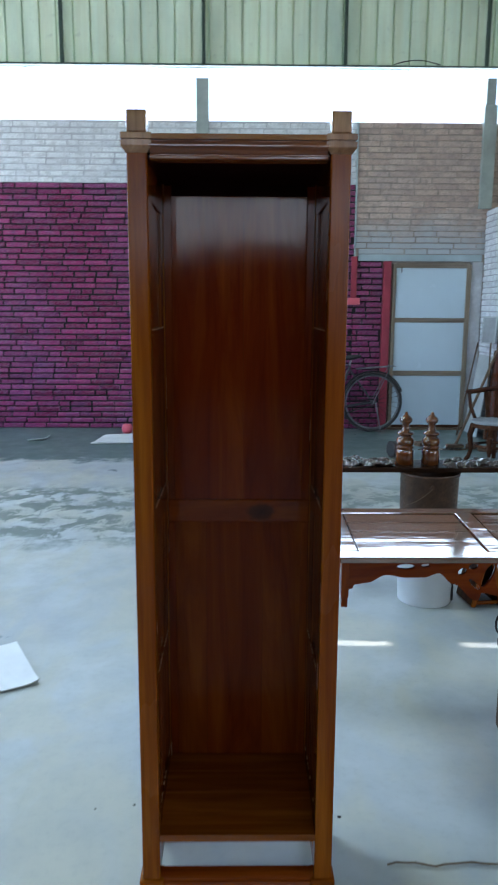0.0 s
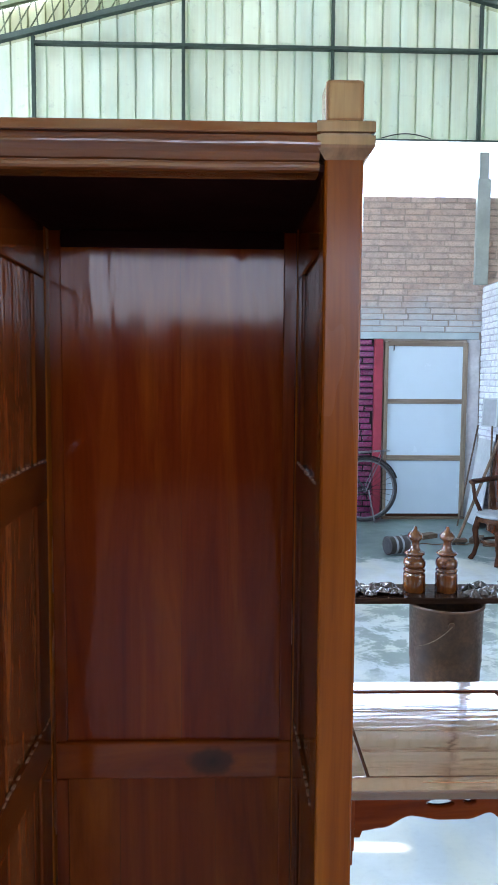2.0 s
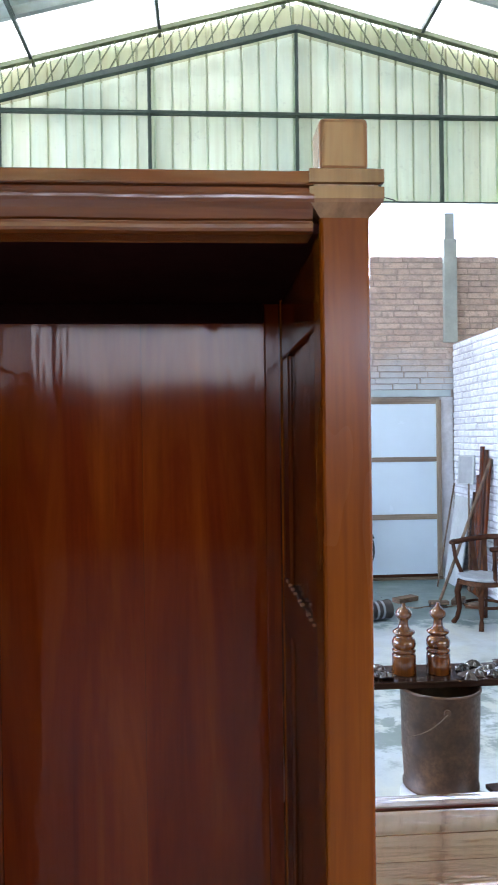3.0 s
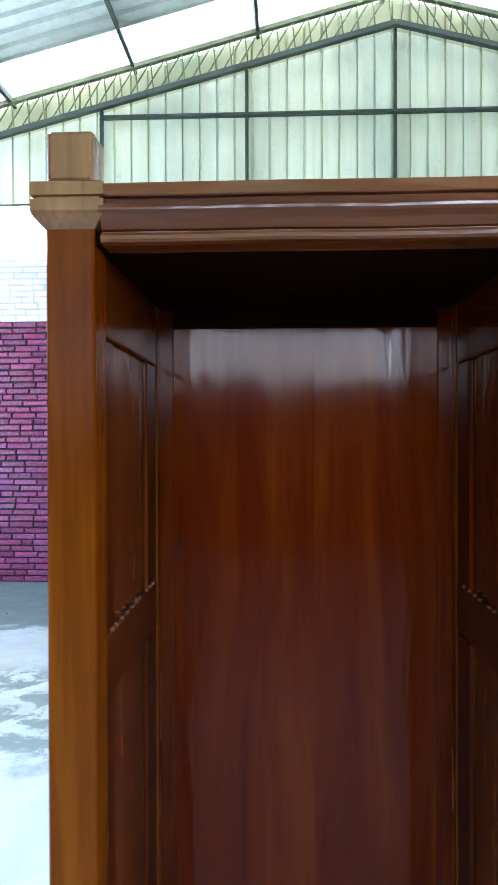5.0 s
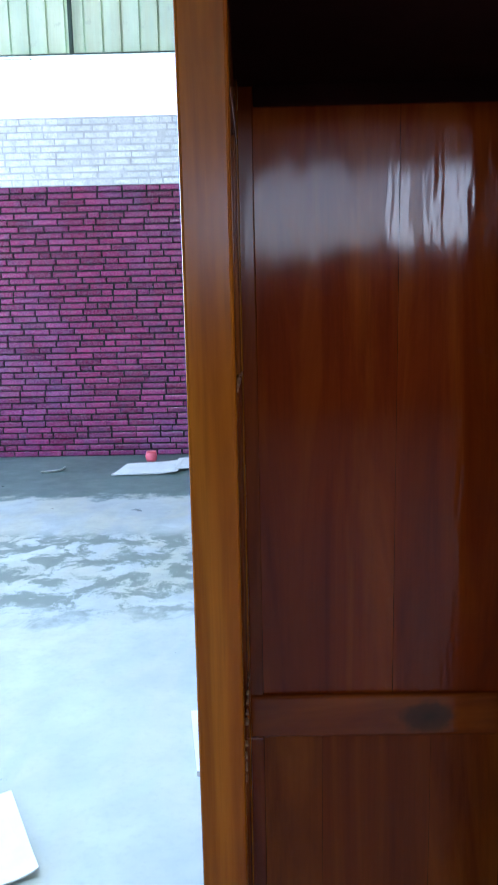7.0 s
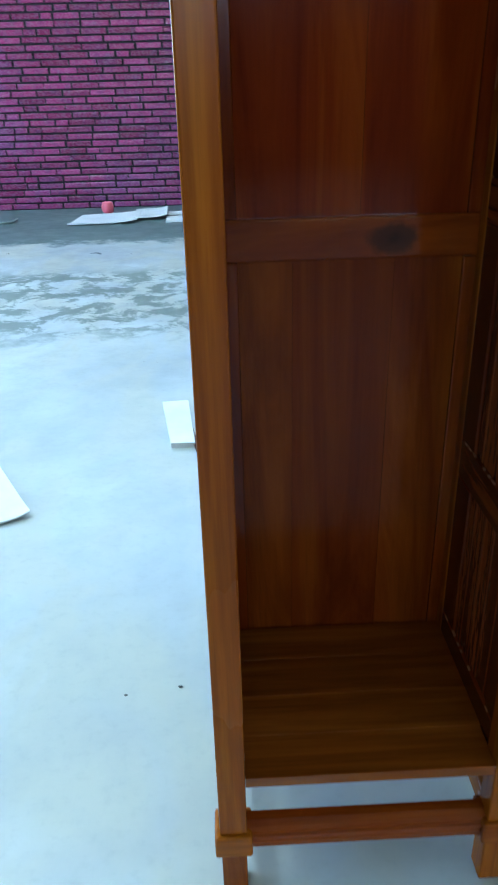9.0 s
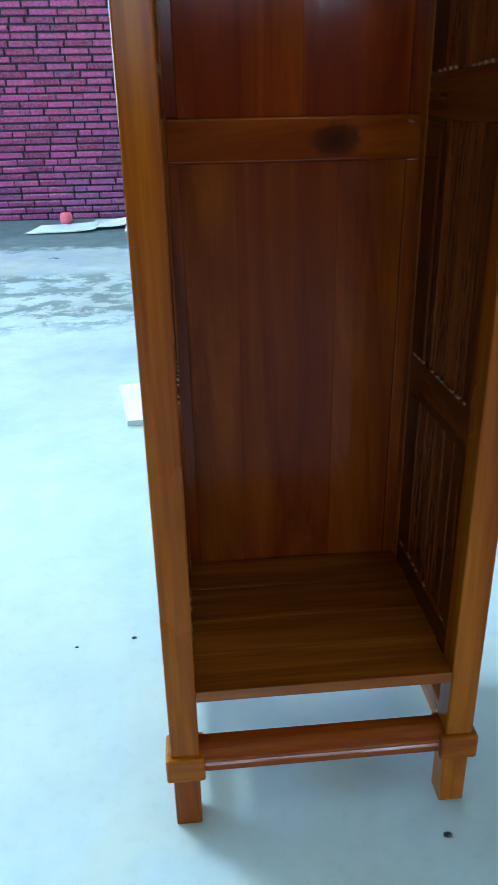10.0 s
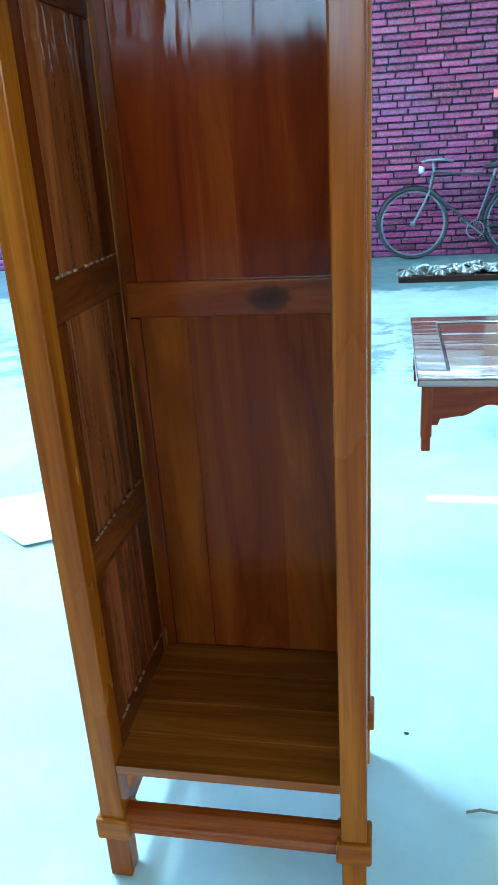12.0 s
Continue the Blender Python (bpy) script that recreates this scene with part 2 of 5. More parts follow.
def brick_material(name, low, high, dirt, rough, smear=None):
    """Brick faces, each of its own tone; dirt: patch colour, on red brick a painted sky sheen; smear: the foot and the
    reach of thin plaster rubbed over them.
    """
    m, nt, b = node_material(name)
    info = nt.nodes.new("ShaderNodeObjectInfo")
    geo = nt.nodes.new("ShaderNodeNewGeometry")
    add = nt.nodes.new("ShaderNodeMath")
    add.operation = "ADD"
    nt.links.new(info.outputs["Random"], add.inputs[0])
    nt.links.new(geo.outputs["Random Per Island"], add.inputs[1])
    fr = nt.nodes.new("ShaderNodeMath")
    fr.operation = "FRACT"
    nt.links.new(add.outputs[0], fr.inputs[0])
    base = ramp(nt, fr.outputs[0], [(0.0, low), (1.0, high)])
    pos = geo.outputs["Position"]
    grain, patch = noise_tex(nt, pos, 55.0, 4), noise_tex(nt, pos, 1.3, 5, 0.65)
    c = mix(nt, remap(nt, patch, 0.46, 0.74, 0, 0.6), base, dirt)
    blot = noise_tex(nt, pos, 11.0, 5, 0.65)
    c = mix(nt, remap(nt, blot, 0.47, 0.72, 0, 0.65), c, tuple(x * 0.55 for x in dirt))
    c = mix(nt, remap(nt, grain, 0.5, 0.75, 0, 0.5), c, tuple(x * 0.5 for x in low))
    if smear:
        sep = nt.nodes.new("ShaderNodeSeparateXYZ")
        nt.links.new(pos, sep.inputs[0])
        wob = nt.nodes.new("ShaderNodeMath")
        wob.operation = "MULTIPLY_ADD"
        nt.links.new(noise_tex(nt, pos, 3.5, 6, 0.7), wob.inputs[0])
        wob.inputs[1].default_value = -0.75
        nt.links.new(sep.outputs["Z"], wob.inputs[2])
        foot, reach = smear
        c = mix(nt, remap(nt, wob.outputs[0], foot - 0.40, foot - 0.40 + reach, 0.85, 0), c, (0.44, 0.48, 0.51))
    nt.links.new(c, b.inputs["Base Color"])
    nt.links.new(remap(nt, grain, 0.3, 0.7, rough - 0.08, rough + 0.12), b.inputs["Roughness"])
    bump(nt, b, grain, 0.5, 0.004)
    return m


# violet in the red brick's tones and patches paints its blue sky sheen
brick_red = brick_material("red_painted_brick", (0.150, 0.018, 0.062), (0.30, 0.044, 0.140), (0.17, 0.08, 0.20), 0.25)
brick_white = brick_material("whitewashed_brick", (0.62, 0.65, 0.69), (0.76, 0.78, 0.81), (0.50, 0.50, 0.53), 0.75)
brick_limed = brick_material("thinly_limed_brick", (0.66, 0.67, 0.69), (0.84, 0.85, 0.86), (0.70, 0.68, 0.68), 0.8)
brick_grey = brick_material("bare_grey_brown_brick", (0.46, 0.335, 0.275), (0.60, 0.46, 0.385), (0.40, 0.34, 0.33), 0.85, (2.22, 0.40))
joint_dark = plain("dark_painted_joint", (0.010, 0.005, 0.009), 0.8, 0.0, 30)
joint_white = plain("whitewashed_joint", (0.54, 0.54, 0.56), 0.9, 0.0, 30)
joint_lime = plain("old_lime_joint", (0.44, 0.45, 0.48), 0.9, 0.0, 30)
joint_grey = plain("grey_mortar", (0.37, 0.31, 0.27), 0.9, 0.0, 30)


def floor_material():
    m, nt, b = node_material("trowelled_concrete")
    v = coords(nt)
    sep = nt.nodes.new("ShaderNodeSeparateXYZ")
    nt.links.new(v, sep.inputs[0])
    cloud, fine, mid = noise_tex(nt, v, 0.9, 6, 0.6), noise_tex(nt, v, 40, 4), noise_tex(nt, v, 5, 5, 0.65)
    c = ramp(nt, cloud, [(0.28, (0.26, 0.30, 0.31)), (0.5, (0.38, 0.42, 0.415)), (0.72, (0.50, 0.54, 0.52))])
    tone = noise_tex(nt, coords(nt, (1.0, 0.55, 1.0), None), 3.2, 4, 0.55, 0.6)
    c = mix(nt, remap(nt, tone, 0.42, 0.60, 0, 0.8), c, (0.41, 0.415, 0.33))
    c = mix(nt, remap(nt, mid, 0.42, 0.70, 0, 0.5), c, (0.30, 0.325, 0.31))
    c = mix(nt, remap(nt, fine, 0.55, 0.8, 0, 0.14), c, (0.22, 0.22, 0.20))

    def band(lo, hi, soft, ragged, amount, color, c, xs=None):
        wob = nt.nodes.new("ShaderNodeMath")
        wob.operation = "MULTIPLY_ADD"
        nt.links.new(mid, wob.inputs[0])
        wob.inputs[1].default_value = ragged
        nt.links.new(sep.outputs["Y"], wob.inputs[2])
        up = remap(nt, wob.outputs[0], lo, lo + soft, 0, 1)
        down = remap(nt, wob.outputs[0], hi - soft, hi, 1, 0)
        mul = nt.nodes.new("ShaderNodeMath")
        mul.operation = "MULTIPLY"
        nt.links.new(up, mul.inputs[0])
        nt.links.new(down, mul.inputs[1])
        mu2 = nt.nodes.new("ShaderNodeMath")
        mu2.operation = "MULTIPLY"
        nt.links.new(mul.outputs[0], mu2.inputs[0])
        if xs is None:
            mu2.inputs[1].default_value = amount
        else:
            nt.links.new(remap(nt, xs, 0.465, 0.535, 0, amount), mu2.inputs[1])
        return mix(nt, mu2.outputs[0], c, color)

    # damp strip along the far wall and the scraped patch in front of it
    c = band(6.0, 9.0, 0.15, 1.0, 0.85, (0.068, 0.122, 0.112), c)
    c = band(3.2, 5.0, 0.3, 0.7, 0.95, (0.14, 0.178, 0.150), c, noise_tex(nt, v, 4.5, 8, 0.72, 0.4))
    nt.links.new(c, b.inputs["Base Color"])
    r = nt.nodes.new("ShaderNodeMath")
    r.operation = "ADD"
    nt.links.new(remap(nt, cloud, 0.3, 0.7, 0.22, 0.40), r.inputs[0])
    nt.links.new(remap(nt, mid, 0.3, 0.7, 0.0, 0.14), r.inputs[1])
    nt.links.new(r.outputs[0], b.inputs["Roughness"])
    bump(nt, b, mid, 0.06, 0.01)
    return m


def sheet_material(name, color, through_light, rough=0.5):
    """Thin painted or translucent roofing sheet."""
    m, nt, b = node_material(name)
    v = coords(nt)
    stain = noise_tex(nt, coords(nt, (1.0, 1.0, 0.3)), 1.1, 6, 0.65)
    runs = noise_tex(nt, coords(nt, (9.0, 9.0, 0.35)), 1.0, 4, 0.6)
    fine = noise_tex(nt, v, 14, 4)
    c = mix(nt, remap(nt, stain, 0.45, 0.75, 0, 0.9), color, (color[0] * 0.60, color[1] * 0.68, color[2] * 0.70))
    c = mix(nt, remap(nt, runs, 0.42, 0.68, 0, 0.65), c, (color[0] * 0.78, color[1] * 0.74, color[2] * 0.66))
    c = mix(nt, remap(nt, fine, 0.62, 0.75, 0, 0.35), c, tuple(x * 0.5 for x in color))
    nt.links.new(c, b.inputs["Base Color"])
    b.inputs["Roughness"].default_value = rough
    tr = nt.nodes.new("ShaderNodeBsdfTranslucent")
    nt.links.new(c, tr.inputs[0])
    ms = nt.nodes.new("ShaderNodeMixShader")
    ms.inputs[0].default_value = through_light
    nt.links.new(b.outputs[0], ms.inputs[1])
    nt.links.new(tr.outputs[0], ms.inputs[2])
    nt.links.new(ms.outputs[0], nt.nodes["Material Output"].inputs[0])
    return m


gable_sheet_mat = sheet_material("pale_green_sheet", (0.775, 0.86, 0.70), 0.165)
strip_mat = sheet_material("olive_green_sheet", (0.54, 0.58, 0.36), 0.12)
rear_gable_mat = sheet_material("pale_translucent_sheet", (0.94, 0.90, 0.62), 0.88)
roof_sheet_mat = sheet_material("grey_green_roof_sheet", (0.52, 0.60, 0.55), 0.03)
skylight_mat = sheet_material("white_translucent_sheet", (0.90, 0.94, 0.92), 0.72)


# ---------------------------------------------------------------- mesh helpers
def finish(bm, name, material, parent=None, label="", smooth=False):
    me = bpy.data.meshes.new(name)
    bmesh.ops.recalc_face_normals(bm, faces=bm.faces)
    bm.to_mesh(me)
    bm.free()
    if smooth:
        for p in me.polygons:
            p.use_smooth = True
    if material:
        me.materials.append(material)
    ob = new(name, me)
    if parent:
        ob.parent = parent
    if label:
        ob["label"] = label
    return ob


def part(name, bm, material, parent, label="", smooth=False):
    return finish(bm, name, material, parent, label, smooth)


def thing(name, label, category, m=None, group="", kind=""):
    ob = new(name)
    ob.empty_display_size = 0.1
    if m is not None:
        ob.matrix_world = m
    return tagged(ob, label, category, group, kind)


def add_box(bm, lo, hi, m=None):
    lo, hi = Vector(lo), Vector(hi)
    made = bmesh.ops.create_cube(bm, size=1.0)["verts"]
    for v in made:
        v.co = Vector(((v.co.x + 0.5) * (hi.x - lo.x) + lo.x, (v.co.y + 0.5) * (hi.y - lo.y) + lo.y, (v.co.z + 0.5) * (hi.z - lo.z) + lo.z))
        if m is not None:
            v.co = m @ v.co
    return made


def box(lo, hi, r=0.0, seg=2, m=None):
    bm = bmesh.new()
    add_box(bm, lo, hi)
    if r:
        bmesh.ops.bevel(bm, geom=list(bm.edges), offset=r, segments=seg, profile=0.5, affect="EDGES")
    if m is not None:
        bmesh.ops.transform(bm, matrix=m, verts=bm.verts)
    return bm


def lathe(profile, steps=32, m=None):
    """Turned body from (radius, height) pairs round z."""
    bm = bmesh.new()
    rings = []
    for r, z in profile:
        if r < 1e-5:
            rings.append([bm.verts.new((0, 0, z))])
        else:
            rings.append([bm.verts.new((r * math.cos(2 * math.pi * k / steps), r * math.sin(2 * math.pi * k / steps), z)) for k in range(steps)])
    for a, b in zip(rings, rings[1:]):
        for k in range(steps):
            n = (k + 1) % steps
            if len(a) == 1 and len(b) > 1:
                bm.faces.new((a[0], b[k], b[n]))
            elif len(b) == 1 and len(a) > 1:
                bm.faces.new((a[k], a[n], b[0]))
            elif len(a) > 1:
                bm.faces.new((a[k], a[n], b[n], b[k]))
    if m is not None:
        bmesh.ops.transform(bm, matrix=m, verts=bm.verts)
    return bm


def tube(points, radius, sides=8, closed=False, bm=None):
    """A round bar along a line of points; radius may be a list."""
    bm = bm or bmesh.new()
    pts = [Vector(p) for p in points]
    n = len(pts)
    rad = radius if isinstance(radius, (list, tuple)) else [radius] * n
    rings, up = [], Vector((0.13, 0.21, 1)).normalized()
    for i, p in enumerate(pts):
        a = pts[i - 1] if i or closed else pts[0]
        b = pts[(i + 1) % n] if i < n - 1 or closed else pts[-1]
        d = (b - a).normalized()
        s = d.cross(up)
        if s.length < 0.05:
            s = d.cross(Vector((1, 0, 0)))
        s.normalize()
        t = s.cross(d)
        rings.append([bm.verts.new(p + (s * math.cos(2 * math.pi * k / sides) + t * math.sin(2 * math.pi * k / sides)) * rad[i]) for k in range(sides)])
    for i in range(n if closed else n - 1):
        a, b = rings[i], rings[(i + 1) % n]
        for k in range(sides):
            bm.faces.new((a[k], a[(k + 1) % sides], b[(k + 1) % sides], b[k]))
    if not closed:
        bm.faces.new(rings[0][::-1])
        bm.faces.new(rings[-1])
    return bm


def circle(c, r, n=40, axis="y", a0=0.0, a1=360.0):
    out = []
    for k in range(n):
        a = radians(a0 + (a1 - a0) * k / (n if a1 - a0 == 360 else n - 1))
        u, v = r * math.cos(a), r * math.sin(a)
        out.append({"x": (c[0], c[1] + u, c[2] + v), "y": (c[0] + u, c[1], c[2] + v), "z": (c[0] + u, c[1] + v, c[2])}[axis])
    return out


def moulding(profile, x0, x1, m=None, wavy=0.0):
    """A profile of (y, z) pairs, closed, drawn out along x; wavy: planed by hand, so that its lines waver."""
    bm = bmesh.new()
    n, cuts = len(profile), 24 if wavy else 1
    rows = []
    for k in range(cuts + 1):
        x = x0 + (x1 - x0) * k / cuts
        row = []
        for y, z in profile:
            d = noise.noise_vector(Vector((x * 14, y * 30 + wavy, z * 40))) * 0.0007 if wavy else Vector((0, 0, 0))
            row.append(bm.verts.new((x, y + d.y, z + d.z)))
        rows.append(row)
    for a, b in zip(rows, rows[1:]):
        for i in range(n):
            bm.faces.new((a[i], a[(i + 1) % n], b[(i + 1) % n], b[i]))
    bm.faces.new(rows[0][::-1])
    bm.faces.new(rows[-1])
    if m is not None:
        bmesh.ops.transform(bm, matrix=m, verts=bm.verts)
    return bm


def plate(outline, holes, depth, m=None):
    """A flat board cut to an outline in x and z with holes through it, its thickness along y."""
    cu = bpy.data.curves.new("cut", "CURVE")
    cu.dimensions, cu.fill_mode, cu.extrude = "2D", "BOTH", depth / 2
    for ring in [outline] + holes:
        sp = cu.splines.new("POLY")
        sp.points.add(len(ring) - 1)
        for p, (x, z) in zip(sp.points, ring):
            p.co = (x, z, 0, 1)
        sp.use_cyclic_u = True
    ob = bpy.data.objects.new("cut", cu)
    me = bpy.data.meshes.new_from_object(ob)
    bm = bmesh.new()
    bm.from_mesh(me)
    bpy.data.objects.remove(ob)
    bpy.data.curves.remove(cu)
    bpy.data.meshes.remove(me)
    bmesh.ops.remove_doubles(bm, verts=bm.verts, dist=1e-5)
    bmesh.ops.transform(bm, matrix=Matrix.Rotation(radians(90), 4, "X"), verts=bm.verts)
    if m is not None:
        bmesh.ops.transform(bm, matrix=m, verts=bm.verts)
    return bm


# ---------------------------------------------------------------- the hall
Y_WALL, RIDGE_X = 7.55, 1.2
X_LEFT, X_RIGHT, Y_REAR = -6.3, 8.7, -8.5
PART_X = 2.92
SLOPE = 0.258


def roof_z(x, top=6.44):
    return top - SLOPE * abs(x - RIDGE_X)


ground = finish(box((-400, -400, -0.3), (400, 400, -0.16)), "ground", plain("outdoor_earth", (0.30, 0.27, 0.22), 0.9, 0.0, 2))
tagged(ground, "pale dry earth round the hall", "ground", kind="structure")
floor = finish(box((X_LEFT - 0.3, Y_REAR - 0.3, -0.16), (X_RIGHT + 0.3, Y_WALL + 0.4, 0.0)), "floor", floor_material())
tagged(floor, "smooth grey concrete floor with damp and scraped stains", "floor", kind="structure")


def wall_box(name, lo, hi, material, label):
    return tagged(finish(box(lo, hi), name, material), label, "wall", kind="structure")


J = 0.020   # depth of the joints
wall_far = wall_box("wall_far", (X_LEFT, Y_WALL + J, 0), (X_RIGHT, Y_WALL + 0.22, 3.60), joint_grey, "far brick wall, red painted low down and bare above, open at the top")
red_bed = part("joint", box((X_LEFT, Y_WALL + J - 0.003, 0), (1.37, Y_WALL + J + 0.02, 2.908)), joint_dark, wall_far, "dark recessed joints between red bricks")
part("joint", box((1.385, Y_WALL + 0.010, 2.115), (5.2, Y_WALL + J + 0.02, 3.60)), joint_grey, wall_far, "grey mortar joints")
part("joint", box((1.37, Y_WALL + J - 0.003, 0), (1.72, Y_WALL + J + 0.02, 2.09)), joint_dark, wall_far, "dark recessed joints between red bricks")
white_bed = part("joint", box((X_LEFT, Y_WALL + 0.007, 2.9085), (1.37, Y_WALL + J + 0.02, 3.60)), joint_white, wall_far, "limed joints")
wall_part = wall_box("wall_partition", (PART_X + 0.007, 3.2, 0), (PART_X + 0.16, Y_WALL - 0.02, 2.62), joint_lime, "whitewashed brick partition wall with a rough top edge")
# unseen stretch, closed to keep daylight off the floor in front
wall_left = wall_box("wall_left", (X_LEFT - 0.2, Y_REAR, 0), (X_LEFT, 0.3, 4.4), wall_plain, "plain cement side wall")
wall_sill = wall_box("wall_sill", (X_LEFT - 0.2, 0.303, 0), (X_LEFT, Y_WALL, 0.9), wall_plain, "low cement wall under the open side")
# unseen wall with an opening made for the right-hand fill
wall_right = wall_box("wall_right", (X_RIGHT, Y_REAR, 0), (X_RIGHT + 0.2, Y_WALL, 1.1), wall_plain, "unseen side wall below an opening added for fill light")
wall_right_2 = wall_box("wall_right_2", (X_RIGHT, -2.5, 1.103), (X_RIGHT + 0.2, Y_WALL, 4.55), wall_plain, "unseen side wall beside an opening added for fill light")
wall_right_3 = wall_box("wall_right_3", (X_RIGHT, Y_REAR, 1.103), (X_RIGHT + 0.2, -7.0, 4.55), wall_plain, "unseen side wall beside an opening added for fill light")
wall_right_4 = wall_box("wall_right_4", (X_RIGHT, -6.997, 3.5), (X_RIGHT + 0.2, -2.503, 4.55), wall_plain, "unseen wall over an opening added for fill light")
# unseen wall, coloured red to deepen what the cabinet's varnish reflects
wall_rear = wall_box("wall_rear", (X_LEFT, Y_REAR - 0.2, 0), (X_RIGHT, Y_REAR, 2.2), wall_red, "unseen rear wall below a high opening, red for its reflection")
wall_rear_2 = wall_box("wall_rear_2", (X_LEFT, Y_REAR - 0.2, 2.203), (-2.2, Y_REAR, 3.147), wall_warm, "plain ochre rear wall beside the high opening")
wall_rear_3 = wall_box("wall_rear_3", (2.75, Y_REAR - 0.2, 2.203), (X_RIGHT, Y_REAR, 3.147), wall_warm, "plain ochre rear wall beside the high opening")
wall_rear_4 = wall_box("wall_rear_4", (X_LEFT, Y_REAR - 0.2, 3.15), (X_RIGHT, Y_REAR, 3.86), wall_plain, "plain cement rear wall over the high opening")

part("plaster", box((2.779, Y_WALL - 0.012, 0.0), (2.917, Y_WALL + J + 0.01, 2.03), 0.003), joint_white, wall_far, "whitewashed plaster strip beside the door")
bm = box((1.42, Y_WALL - 0.006, 2.035), (2.90, Y_WALL + 0.02, 2.112), 0.004)
lintel = tagged(finish(bm, "lintel", lintel_plaster), "pale blue plastered lintel band over the door", "lintel", kind="structure")


def pier(name, x0, x1, parts, label):
    ob = thing(name, label, "pier", kind="structure")
    for z0, z1, mat, dx in parts:
        bm = box((x0 + dx, Y_WALL - 0.05 + dx, z0), (x1 - dx, Y_WALL + 0.16, z1), 0.006)
        part("shaft", bm, mat, ob)
    return ob


pier("pier_1", -0.507, -0.355, [(0, 2.94, pier_red, 0), (2.943, 4.05, pier_grey, 0.004)], "cement pier, red painted below and bare above")
pier("pier_2", 2.82, 2.97, [(2.64, 3.79, pier_grey, 0), (3.79, 4.08, pier_grey, 0.02)], "grey cement pier standing above the wall")
pier("pier_3", 1.722, 1.815, [(0, 2.03, pier_red, 0)], "narrow red painted cement post beside the door")
pier("pier_4", -3.73, -3.58, [(0, 2.94, pier_red, 0), (2.943, 4.05, pier_grey, 0.004)], "cement pier, red painted below and bare above")


def sheet_wall(name, y, facing, label, material, base=4.19, top=6.42, low=None):
    """Ribbed gable sheeting from the gap up to the roof, its narrow ribs pressed outwards."""
    verts, faces = [], []
    pitch, w, d = 0.192, 0.013, 0.04
    x = X_LEFT
    cols = []
    while x < X_RIGHT:
        for dx, dy in ((0, 0), (pitch - 2 * w, 0), (pitch - 1.6 * w, d), (pitch - 0.4 * w, d)):
            cols.append((min(x + dx, X_RIGHT), dy * facing))
        x += pitch
    for cx, dy in cols:
        verts += [(cx, y + dy, base + 0.008 * math.sin(cx * 3) if low is None else roof_z(cx, low)), (cx, y + dy, roof_z(cx, top))]
    for k in range(len(cols) - 1):
        faces.append((2 * k, 2 * k + 2, 2 * k + 3, 2 * k + 1))
    me = bpy.data.meshes.new(name)
    me.from_pydata(verts, [], faces)
    me.materials.append(material)
    ob = new(name, me)
    so = ob.modifiers.new("thickness", "SOLIDIFY")
    so.thickness = 0.002
    return tagged(ob, label, "wall", kind="structure")


gable_far = sheet_wall("gable_far", Y_WALL + 0.06, 1, "pale green ribbed metal sheeting filling the gable", gable_sheet_mat, top=6.06)
gable_strip = sheet_wall("gable_strip", Y_WALL + 0.062, 1, "olive green ribbed sheeting behind the truss", strip_mat, top=6.42, low=6.06)
gable_rear = sheet_wall("gable_rear", Y_REAR - 0.06, -1, "pale translucent ribbed sheeting of the rear gable", rear_gable_mat, 3.85)

gable_frame = thing("gable_frame", "dark green steel posts and rails behind the gable sheets", "steel frame", kind="structure")
for x in (-5.27, -3.65, -2.03, -0.417, 1.203, 2.83, 4.45, 6.07, 7.69):
    bm = box((x - 0.018, Y_WALL - 0.01, 4.20), (x + 0.018, Y_WALL + 0.045, roof_z(x, 6.07)), 0.004)
    part("post", bm, steel_green, gable_frame)
for z0, z1 in ((5.140, 5.172), (4.188, 4.208)):
    half = (roof_z(RIDGE_X, 6.0) - z1) / SLOPE
    a, b = max(X_LEFT, RIDGE_X - half), min(X_RIGHT, RIDGE_X + half)
    part("rail", box((a, Y_WALL - 0.025, z0), (b, Y_WALL + 0.052, z1), 0.004), steel_green, gable_frame)


def truss(y):
    ob = thing("roof_truss", "olive painted steel lattice truss under the roof", "truss", kind="structure")
    top0, bot0 = 6.405, 6.07
    for side in (-1, 1):
        reach = (RIDGE_X - X_LEFT) if side < 0 else (X_RIGHT - RIDGE_X)
        for z, h, nm in ((top0, 0.045, "top_chord"), (bot0, 0.055, "bottom_chord")):
            m = pose(RIDGE_X, y, z, 0, 0, 0) @ Matrix.Rotation(math.atan(SLOPE) * side, 4, "Y")
            bm = box((0.0, -0.035, -h / 2), (side * reach * 1.03, 0.035, h / 2) if side > 0 else (0.0, 0.035, h / 2))
            if side < 0:
                bm.free()
                bm = box((-reach * 1.03, -0.035, -h / 2), (0.0, 0.035, h / 2))
            bmesh.ops.transform(bm, matrix=m, verts=bm.verts)
            part(nm, bm, truss_steel if nm == "top_chord" else steel_green, ob)
        web = bmesh.new()
        x, k = 0.05, 0
        while x < reach - 0.3:
            f = lambda d, base: (RIDGE_X + side * d, y + (0.012 if k % 2 else -0.012), base - SLOPE * d)
            tube([f(x, bot0), f(x + 0.035, top0)], 0.008, 5, bm=web)
            k += 1
            tube([f(x + 0.30, bot0), f(x + 0.05, top0)], 0.008, 5, bm=web)
            k += 1
            x += 0.172
        part("lattice", web, truss_steel, ob, "thin crossing bars")
    return ob


truss(Y_WALL - 0.07)


